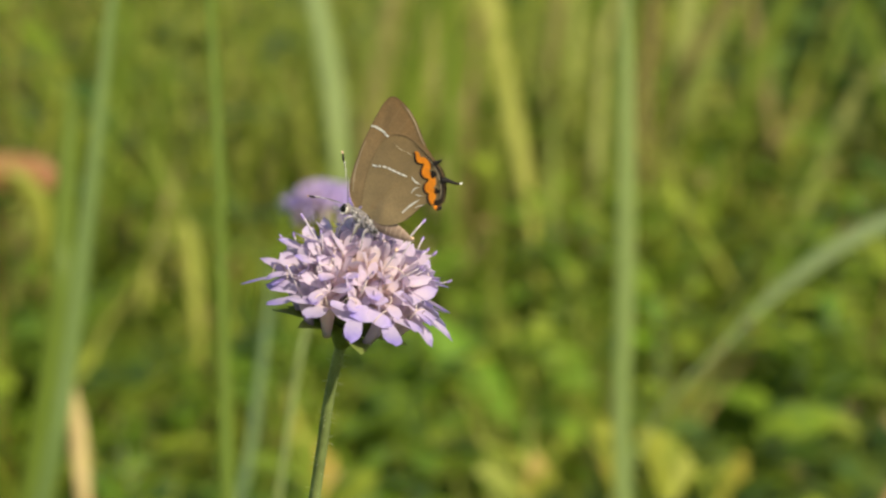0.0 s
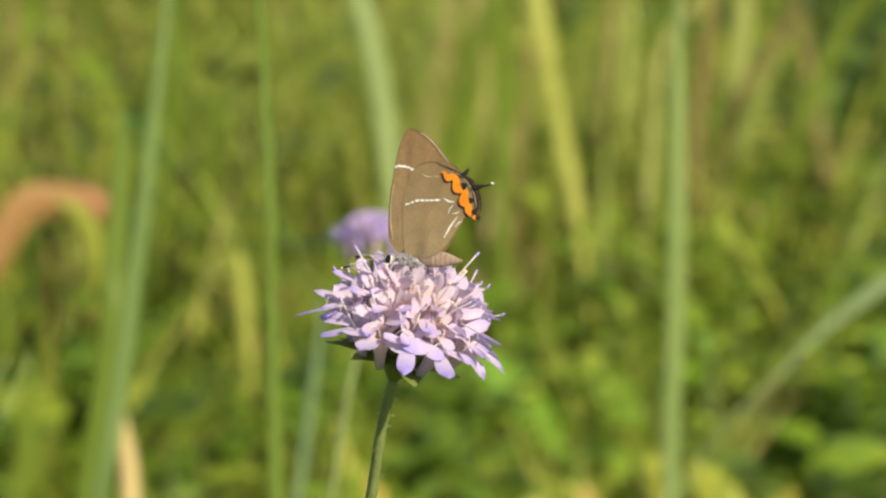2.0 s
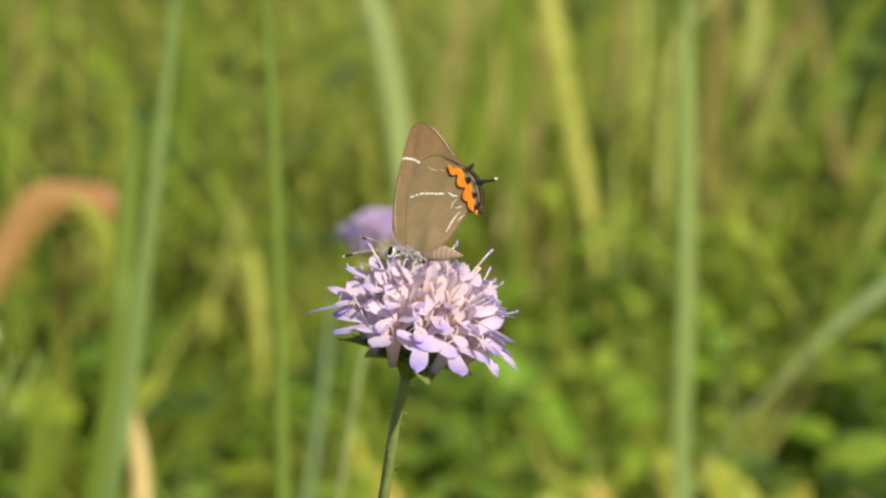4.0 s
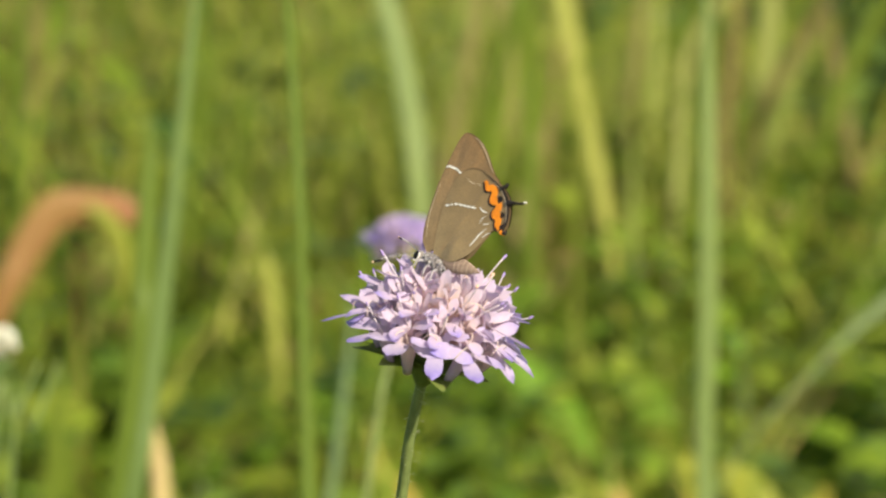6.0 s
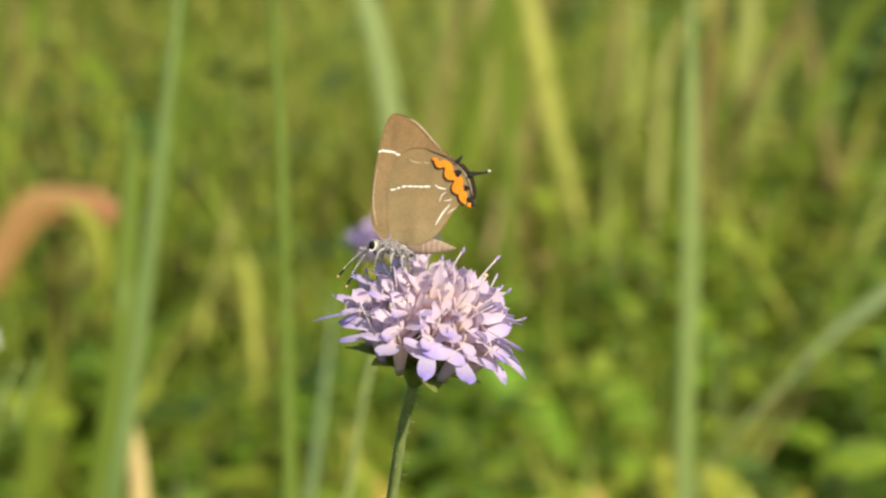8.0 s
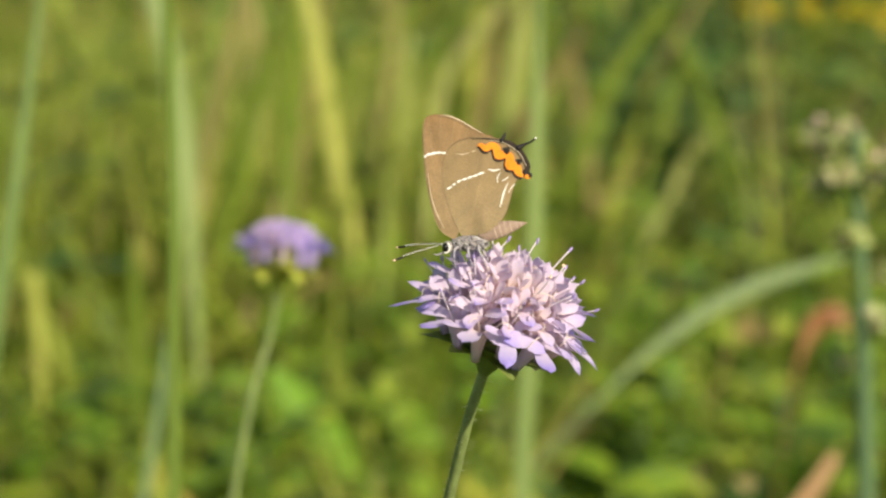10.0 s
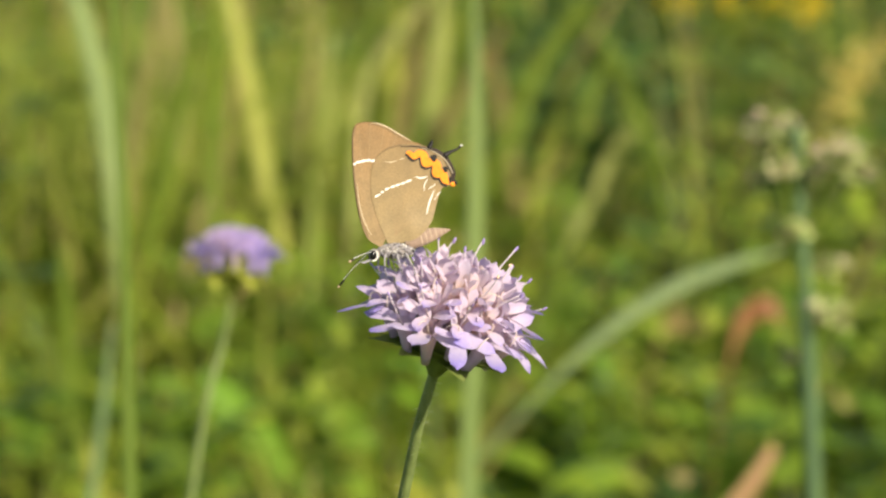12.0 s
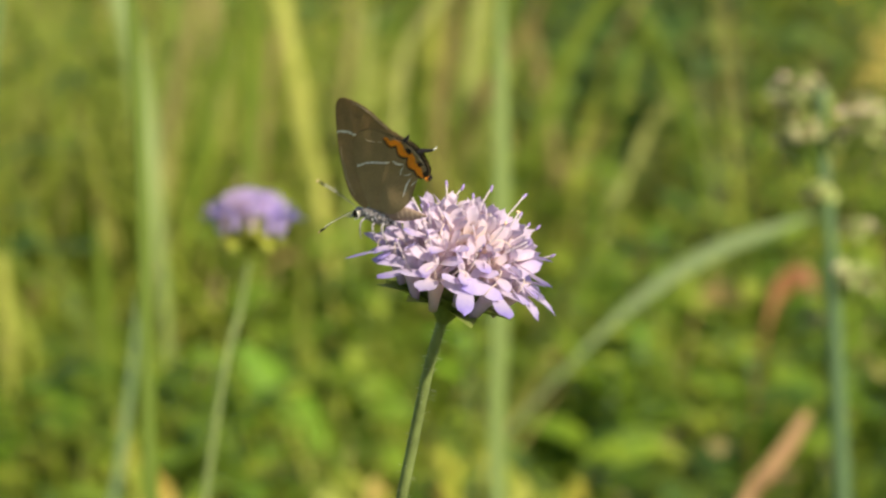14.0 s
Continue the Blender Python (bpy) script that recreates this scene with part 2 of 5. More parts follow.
M_WING = wing_material("brown_wing_scales", (0.285, 0.194, 0.094), (0.258, 0.150, 0.062), 0.004, 0.016)
M_WINGHIND = wing_material("olive_brown_wing_scales", (0.302, 0.220, 0.110), (0.258, 0.172, 0.078), 0.000, 0.012)
M_VEIN = plain("wing_vein", (0.295, 0.20, 0.10), 0.6)
M_EDGE = plain("brown_wing_edge", (0.17, 0.11, 0.055), 0.6)
M_FRINGE = plain("pale_fringe", (0.62, 0.50, 0.34), 0.7)
M_LEG = plain("grey_leg_scales", (0.36, 0.33, 0.34), 0.7, 0, 0.5, 6000)
M_WHITE = plain("white_scales", (0.85, 0.82, 0.74), 0.6, 0, 0.1)
M_ORANGE = plain("orange_scales", (0.88, 0.27, 0.015), 0.6, 0, 0.2)
M_UMBER = plain("umber_scales", (0.034, 0.022, 0.015), 0.6)
M_BLACK = plain("black_scales", (0.018, 0.014, 0.012), 0.6)
M_EYE = plain("black_eye", (0.01, 0.009, 0.008), 0.15, vary=0.05)
M_FUR = plain("grey_fur", (0.25, 0.22, 0.20), 0.85, 0, 0.7, 2600, sheen=0.3)
M_ABDOMEN = plain("pinkish_brown_fur", (0.27, 0.187, 0.135), 0.85, 0, 0.4, 2200, stretch=(3, 1, 1), sheen=0.1)
M_RING = plain("pale_abdomen_ring", (0.40, 0.30, 0.22), 0.85, 0, 0.4, 3000)
M_FLYWING = plain("orange_wing", (0.64, 0.26, 0.02), 0.6, 0.35, 0.25, 900)
M_FLYBODY = plain("tan_fur", (0.34, 0.22, 0.10), 0.8, 0, 0.4, 3000)
M_UMBEL = plant("greenish_pink_floret", [(0.1, (0.37, 0.45, 0.12)), (0.6, (0.54, 0.56, 0.25)), (0.95, (0.62, 0.44, 0.36))], 0.3, 0.6, "island", 60, 0.3)
M_PLUME = plain("yellow_plume", (0.74, 0.60, 0.17), 0.6, 0.3, 0.2, 800)
M_BUD = plain("dark_purple_bud", (0.10, 0.05, 0.07), 0.7)
M_WHITEFLOWER = plain("white_floret", (0.82, 0.80, 0.66), 0.6, 0.3, 0.2, 800)
M_YELLOWFLOWER = plain("yellow_floret", (0.88, 0.64, 0.02), 0.6, 0.3, 0.2, 800)


# ---- mesh helpers ----
def mesh_from(name, verts, faces, material, smooth=True, flat=0):
    me = bpy.data.meshes.new(name)
    me.from_pydata([tuple(v) for v in verts], [], faces)
    me.materials.append(material)
    if smooth:
        me.polygons.foreach_set("use_smooth", [True] * len(me.polygons))
    if flat:
        for q in list(me.polygons)[-flat:]:
            q.use_smooth = False
    me.update()
    return me


def piece(name, me, parent, m=None, label=""):
    ob = new(name, me)
    ob.parent = parent
    if m is not None:
        ob.matrix_basis = m
    if label:
        tagged(ob, label)
    return ob


def spline(points, n):
    """A smooth line of n+1 points through the given ones (Catmull-Rom)."""
    p = [Vector(q) for q in points]
    p = [2 * p[0] - p[1]] + p + [2 * p[-1] - p[-2]]
    out = []
    for i in range(n + 1):
        s = i / n * (len(p) - 3)
        k = min(int(s), len(p) - 4)
        u = s - k
        a, b, c, d = p[k:k + 4]
        out.append(0.5 * ((2 * b) + (c - a) * u + (2 * a - 5 * b + 4 * c - d) * u * u + (3 * b - a - 3 * c + d) * u ** 3))
    return out


def tube(points, radii, sides=8, n=None):
    """A round tapered tube along a line; radii run from its first to its last point."""
    pts = spline(points, n or 4 * (len(points) - 1))
    verts, faces = [], []
    side = Vector((0, 1, 0))
    for i, q in enumerate(pts):
        way = (pts[min(i + 1, len(pts) - 1)] - pts[max(i - 1, 0)]).normalized()
        a = way.cross(side if abs(way.dot(side)) < 0.95 else Vector((1, 0, 0))).normalized()
        b = way.cross(a)
        s = i / (len(pts) - 1) * (len(radii) - 1)
        k = min(int(s), len(radii) - 2)
        r = radii[k] + (radii[k + 1] - radii[k]) * (s - k)
        for j in range(sides):
            w = 2 * math.pi * j / sides
            verts.append(q + a * (r * math.cos(w)) + b * (r * math.sin(w)))
    for i in range(len(pts) - 1):
        for j in range(sides):
            faces.append((i * sides + j, i * sides + (j + 1) % sides, (i + 1) * sides + (j + 1) % sides, (i + 1) * sides + j))
    faces.append(tuple(range(sides))[::-1])
    faces.append(tuple((len(pts) - 1) * sides + j for j in range(sides)))
    return verts, faces


def merge(*meshes):
    verts, faces = [], []
    for v, f in meshes:
        k = len(verts)
        verts += list(v)
        faces += [tuple(i + k for i in q) for q in f]
    return verts, faces


def moved(mesh, m):
    return [m @ Vector(v) for v in mesh[0]], mesh[1]


def ellipsoid(c, r, rows=10, cols=14):
    verts, faces = [], []
    for i in range(rows + 1):
        a = math.pi * i / rows
        for j in range(cols):
            b = 2 * math.pi * j / cols
            verts.append(Vector(c) + Vector((r[0] * math.sin(a) * math.cos(b), r[1] * math.sin(a) * math.sin(b), r[2] * math.cos(a))))
    for i in range(rows):
        for j in range(cols):
            faces.append((i * cols + j, i * cols + (j + 1) % cols, (i + 1) * cols + (j + 1) % cols, (i + 1) * cols + j))
    return verts, faces


def ribbon(points, widths, face=(0, -1, 0), fold=0.15, thick=0.0003, n=24):
    """A long grass-like leaf: a folded strip with thickness. face: the way that its broad side looks."""
    pts = spline(points, n)
    verts, faces = [], []
    for i, q in enumerate(pts):
        way = (pts[min(i + 1, n)] - pts[max(i - 1, 0)]).normalized()
        side = way.cross(Vector(face)).normalized()
        up = side.cross(way)
        s = i / n * (len(widths) - 1)
        k = min(int(s), len(widths) - 2)
        w = 0.5 * (widths[k] + (widths[k + 1] - widths[k]) * (s - k))
        verts += [q - side * w + up * (w * fold), q - up * (w * fold), q + side * w + up * (w * fold),
                  q + side * w + up * (w * fold + thick), q + up * (thick * 2 - w * fold), q - side * w + up * (w * fold + thick)]
    for i in range(n):
        for j in range(6):
            faces.append((i * 6 + j, i * 6 + (j + 1) % 6, i * 6 + 6 + (j + 1) % 6, i * 6 + 6 + j))
    faces += [tuple(range(6))[::-1], tuple(n * 6 + j for j in range(6))]
    return verts, faces


def leaf_sheet(length, width, cup=0.2, droop=0.3, nu=5, tip=0.5, nv=1, base=0.32):
    """A petal or small leaf along +x from the origin. base: how wide its foot is; tip: 0 round, 1 pointed."""
    verts, faces, n = [], [], 2 * nv + 1
    for i in range(nu + 1):
        u = i / nu
        w = 0.5 * width * (base + (1 - base) * math.sin(math.pi * min(1, 0.05 + 0.66 * u)))
        if u > 0.7:
            e = (u - 0.7) / 0.3
            w *= (1 - tip) * math.sqrt(max(0.0, 1 - e * e)) + tip * (1 - 0.92 * e)
        z = -droop * length * u * u
        for j in range(n):
            q = j / nv - 1
            verts.append(Vector((u * length - 0.06 * length * q * q * u, q * w, z + cup * w * q * q)))
    for i in range(nu):
        for j in range(n - 1):
            faces.append((i * n + j, i * n + n + j, i * n + n + 1 + j, i * n + 1 + j))
    return verts, faces


# ---- the ground and what grows thickly on it ----
def ground():
    verts, faces, n = [], [], 90
    for i in range(n + 1):
        for j in range(n + 1):
            u, v = 2 * i / n - 1, 2 * j / n - 1
            x, y = 400 * u * abs(u) ** 2, 400 * v * abs(v) ** 2
            verts.append((x, y, 0.02 * noise.noise((x * 1.3, y * 1.3, 0)) + 0.25 * min(1, math.hypot(x, y) / 40) * noise.noise((x * 0.05, y * 0.05, 3))))
    for i in range(n):
        for j in range(n):
            k = i * (n + 1) + j
            faces.append((k, k + n + 1, k + n + 2, k + 1))
    tagged(new("ground", mesh_from("ground", verts, faces, M_GROUND)), "mossy brown and green meadow soil", "ground", kind="structure")


def grass_stuff(name, rng, places, heights, widths, material, label, lean=0.35, segs=4):
    """Many thin blades in one mesh. places: x, y, z of each foot."""
    n = len(places)
    turn, az = rng.uniform(0, 2 * math.pi, n), rng.uniform(0, 2 * math.pi, n)
    bend = rng.uniform(0.05, 1.0, n) * lean * heights
    verts = np.zeros((n, segs * 2 + 1, 3))
    for i in range(segs + 1):
        u = i / segs
        cx = places[:, 0] + np.cos(az) * bend * u ** 2
        cy = places[:, 1] + np.sin(az) * bend * u ** 2
        cz = places[:, 2] + heights * (u - 0.12 * u * u)
        w = widths * 0.5 * (1 - 0.55 * u)
        if i < segs:
            for k, s in ((0, -1), (1, 1)):
                verts[:, 2 * i + k, 0], verts[:, 2 * i + k, 1], verts[:, 2 * i + k, 2] = cx + s * w * np.cos(turn), cy + s * w * np.sin(turn), cz
        else:
            verts[:, 2 * segs, 0], verts[:, 2 * segs, 1], verts[:, 2 * segs, 2] = cx, cy, cz
    per = segs * 2 + 1
    one = [(2 * i, 2 * i + 1, 2 * i + 3, 2 * i + 2) for i in range(segs - 1)]
    faces = []
    for b in range(n):
        k = b * per
        faces += [tuple(k + q for q in f) for f in one]
        faces.append((k + per - 3, k + per - 2, k + per - 1))
    me = mesh_from(name, verts.reshape(-1, 3), faces, material)
    return tagged(new(name, me), label, "grass", kind="stuff")


def leaf_stuff(name, rng, places, lengths, material, label, category="herbs"):
    """Many broad leaves in one mesh, each lying its own way."""
    n = len(places)
    lengths = lengths[:n]
    base = np.array([tuple(v) for v in leaf_sheet(1.0, 0.52, 0.25, 0.22, 4)[0]])
    one = leaf_sheet(1.0, 0.52, nu=4)[1]
    yaw, tilt, roll = rng.uniform(0, 2 * math.pi, n), rng.uniform(-0.3, 0.75, n), rng.normal(0, 0.4, n)
    verts = np.zeros((n, len(base), 3))
    x, y, z = base[:, 0][None] * lengths[:, None], base[:, 1][None] * lengths[:, None], base[:, 2][None] * lengths[:, None]
    y, z = y * np.cos(roll)[:, None] - z * np.sin(roll)[:, None], y * np.sin(roll)[:, None] + z * np.cos(roll)[:, None]
    x, z = x * np.cos(tilt)[:, None] - z * np.sin(tilt)[:, None], x * np.sin(tilt)[:, None] + z * np.cos(tilt)[:, None]
    verts[:, :, 0] = places[:, 0][:, None] + x * np.cos(yaw)[:, None] - y * np.sin(yaw)[:, None]
    verts[:, :, 1] = places[:, 1][:, None] + x * np.sin(yaw)[:, None] + y * np.cos(yaw)[:, None]
    verts[:, :, 2] = np.maximum(places[:, 2][:, None] + z, 0.004)
    faces = []
    for b in range(n):
        k = b * len(base)
        faces += [tuple(k + q for q in f) for f in one]
    me = mesh_from(name, verts.reshape(-1, 3), faces, material)
    return tagged(new(name, me), label, category, kind="stuff")


def strip(rng, n, y0, y1, power=1.0, extra=0.25):
    """Feet of plants in the middle of the meadow; they thin out towards the sides."""
    y = y0 + (y1 - y0) * rng.uniform(0, 1, n) ** power
    d = y + 0.49
    left, right = -0.04 - 0.13 * d - extra, 0.03 + 0.23 * d + extra
    x = left + (right - left) * rng.uniform(0, 1, n)
    loose = rng.uniform(0, 1, n) < 0.3
    x = np.where(loose, x + rng.normal(0, 0.45, n), x)
    y = np.where(loose, np.maximum(y + rng.normal(0, 0.3, n), 0.6), y)
    return np.stack([x, y, np.zeros(n)], 1)


def clumpy(rng, places, scale, keep):
    """Keeps the feet that fall into tufts."""
    v = np.array([noise.noise((p[0] * scale, p[1] * scale, 7.0)) for p in places])
    return places[v + rng.uniform(-0.25, 0.25, len(places)) > keep]


def hollow(rng, p, keep=0.12):
    """Thins the growth along a shady hollow that runs aslant through the meadow."""
    off = np.abs(p[:, 0] - 0.325 - 0.135 * (p[:, 1] - 2.2)) < 0.045 + 0.02 * np.sin(p[:, 1] * 9)
    return p[~(off & (p[:, 1] > 1.6) & (p[:, 1] < 3.3)) | (rng.uniform(0, 1, len(p)) < keep)]


def thickets():
    rng = np.random.default_rng(5)
    p = clumpy(rng, strip(rng, 34000, 1.62, 6.5, 1.25), 6.0, -0.08)
    p = hollow(rng, p)
    open_side = np.where((p[:, 0] > 0.1 + 0.1 * p[:, 1]) & (p[:, 1] < 2.8), 0.8, 1.0)
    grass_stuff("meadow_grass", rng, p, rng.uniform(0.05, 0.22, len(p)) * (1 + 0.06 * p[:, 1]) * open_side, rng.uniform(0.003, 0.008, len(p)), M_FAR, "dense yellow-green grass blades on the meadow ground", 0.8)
    p = hollow(rng, strip(rng, 950, 1.35, 4.2, 1.1))
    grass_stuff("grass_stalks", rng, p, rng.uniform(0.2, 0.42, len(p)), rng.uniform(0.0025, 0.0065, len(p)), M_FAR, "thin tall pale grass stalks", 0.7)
    p = clumpy(rng, strip(rng, 18000, 1.65, 4.8, 1.1, 0.15), 4.0, 0.0)
    p = hollow(rng, p)
    p = p[(p[:, 0] > 0.06 * p[:, 1]) | (rng.uniform(0, 1, len(p)) < 0.65)]
    p[:, 2] = rng.uniform(0.03, 0.19, len(p))
    leaf_stuff("tall_herbs", rng, p, rng.uniform(0.010, 0.032, len(p)), M_HERB, "knee-high leafy green herbs between tufts of grass")
    # a lighter belt of herbs, its sunny look painted in the leaf colour
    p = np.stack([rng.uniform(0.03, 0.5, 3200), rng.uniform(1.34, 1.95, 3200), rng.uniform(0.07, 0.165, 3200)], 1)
    leaf_stuff("sunlit_herbs", rng, hollow(rng, clumpy(rng, p, 9.0, -0.02)), rng.uniform(0.010, 0.027, 3200), M_SUNLIT, "bright green leafy herbs with sunlight put into their colour")
    p = clumpy(rng, strip(rng, 1500, 1.0, 4.5, 1.1, 0.15), 5.0, 0.1)
    p[:, 2] = rng.uniform(0.01, 0.15, len(p))
    leaf_stuff("dry_leaves", rng, p, rng.uniform(0.008, 0.024, len(p)), M_LITTER, "scattered dry brown leaves and seed heads", "dry leaves")
    p = strip(rng, 32000, 0.75, 4.2, 1.35, 0.10)
    p = p[(p[:, 1] < 1.02) | (p[:, 1] > 1.2) | (p[:, 0] < 0.04) | (rng.uniform(0, 1, len(p)) < 0.3)]
    top = np.array([0.138 + 0.075 * noise.noise((q[0] * 9, q[1] * 5, 2.0))  for q in p])
    top = np.minimum(top, np.where(p[:, 1] < 1.02, 0.135, np.maximum(0.11, 0.085 + 0.2 * (1.57 - p[:, 1]))))
    p[:, 2] = rng.uniform(0.0, 1.0, len(p)) ** 0.7 * np.clip(top, 0.05, 0.2)
    leaf_stuff("low_herbs", rng, p, rng.uniform(0.009, 0.034, len(p)), M_HERB, "low broad-leaved green herbs between the grass")
    p = clumpy(rng, strip(rng, 15000, 0.85, 2.5, 1.0, 0.1), 7.0, -0.1)
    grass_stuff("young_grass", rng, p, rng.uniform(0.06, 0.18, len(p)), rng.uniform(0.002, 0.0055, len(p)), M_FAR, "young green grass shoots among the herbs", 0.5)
    p = np.concatenate([strip(rng, 900, 1.68, 3.4, 1.0, 0.1), np.stack([rng.uniform(-0.10, 0.17, 2000), rng.uniform(1.68, 2.2, 2000), np.zeros(2000)], 1)])
    p = hollow(rng, p)
    grass_stuff("pale_grass", rng, p, rng.uniform(0.10, 0.27, len(p)), rng.uniform(0.0025, 0.006, len(p)), M_PALEGRASS, "pale sunlit grass blades standing among the herbs", 0.45)
    p = clumpy(rng, strip(rng, 9000, 1.68, 4.2, 1.1, 0.1), 3.3, 0.16)
    grass_stuff("dry_grass", rng, p, rng.uniform(0.08, 0.25, len(p)), rng.uniform(0.002, 0.006, len(p)), M_DRYGRASS, "tufts of dry brown grass", 0.7)
    p = strip(rng, 12000, 1.68, 4.0, 1.1, 0.1)
    p = clumpy(rng, p, 2.7, 0.16)
    # leaves along the hollow carry its shade in their dark colour
    y = rng.uniform(1.9, 2.8, 1800)
    q = np.stack([0.325 + 0.135 * (y - 2.2) + rng.normal(0, 0.04, 1800), y, np.full(1800, -0.03)], 1)
    # those at y 1.0 to 1.2 paint the shade behind the front herbs
    p = np.concatenate([p, q, np.stack([rng.normal(0.20, 0.05, 500), rng.uniform(1.0, 1.2, 500), np.full(500, -0.02)], 1), np.stack([rng.uniform(-0.24, -0.03, 120), rng.uniform(1.3, 1.8, 120), np.full(120, 0.0)], 1)])
    p[:, 2] += rng.uniform(0.03, 1.0, len(p)) ** 0.8 * np.where(p[:, 1] < 1.3, 0.15, 0.21)
    leaf_stuff("dark_herbs", rng, p, rng.uniform(0.012, 0.036, len(p)), M_DEEP, "dark green leafy herbs in tufts, some with shade put into their colour")
    # the meadow goes on all round
    for count, far, power, leafy in ((46000, 26.0, 1.9, False), (52000, 9.0, 1.35, True)):
        a, r = rng.uniform(0, 2 * math.pi, count), 0.7 + far * rng.uniform(0, 1, count) ** power
        p = np.stack([r * np.cos(a), r * np.sin(a) - 0.2, np.zeros(count)], 1)
        d = p[:, 1] + 0.49
        keep = ~((p[:, 1] > -0.7) & (p[:, 1] < 6.3) & (p[:, 0] > -0.15 - 0.13 * d) & (p[:, 0] < 0.15 + 0.23 * d))
        p = p[keep]
        r = np.hypot(p[:, 0], p[:, 1])
        if leafy:
            p[:, 2] = rng.uniform(0, 0.13, len(p))
            leaf_stuff("outer_herbs", rng, p, rng.uniform(0.014, 0.036, len(p)) * (1 + 0.14 * r), M_HERB, "low leafy green herbs all over the meadow")
        else:
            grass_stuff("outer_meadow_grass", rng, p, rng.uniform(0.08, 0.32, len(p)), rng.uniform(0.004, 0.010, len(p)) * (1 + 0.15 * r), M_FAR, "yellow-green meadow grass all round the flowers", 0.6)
    # round the flower's foot everything stays low
    a, r = rng.uniform(0, 2 * math.pi, 11000), 0.95 * rng.uniform(0, 1, 11000) ** 0.5
    p = np.stack([r * np.cos(a), r * np.sin(a) - 0.15, rng.uniform(0, 1, 11000) ** 0.8 * 0.13], 1)
    leaf_stuff("ground_herbs", rng, p, rng.uniform(0.010, 0.030, len(p)), M_HERB, "low green herbs at the foot of the flowers")
    p = np.stack([rng.uniform(-0.95, 1.0, 14000), rng.uniform(-1.1, 1.1, 14000), np.zeros(14000)], 1)
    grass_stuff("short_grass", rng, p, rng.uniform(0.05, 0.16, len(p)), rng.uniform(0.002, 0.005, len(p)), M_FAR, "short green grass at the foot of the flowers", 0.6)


# ---- single blades and stalks behind the flower ----
def grass_blade(points, widths, material, label, face=(0.25, -1, 0.1), name="grass_blade", fold=0.2):
    """A single blade with its raised midrib; its origin is at its foot."""
    foot = Vector(points[0])
    line = [Vector(p) - foot for p in points]
    ob = new(name, mesh_from(name, *ribbon(line, widths, face, fold), material))
    ob.location = foot
    pts, back = spline(line, 24), []
    for i, q in enumerate(pts):
        way = (pts[min(i + 1, 24)] - pts[max(i - 1, 0)]).normalized()
        side = way.cross(Vector(face)).normalized()
        u = i / 24 * (len(widths) - 1)
        k = min(int(u), len(widths) - 2)
        back.append(q - side.cross(way) * (0.5 * fold * (widths[k] + (widths[k + 1] - widths[k]) * (u - k))))
    piece("midrib", mesh_from("midrib", *tube(back, [0.07 * w + 0.00008 for w in widths], 5, 24), material), ob)
    return tagged(ob, label, "grass", "grass blades in the meadow")


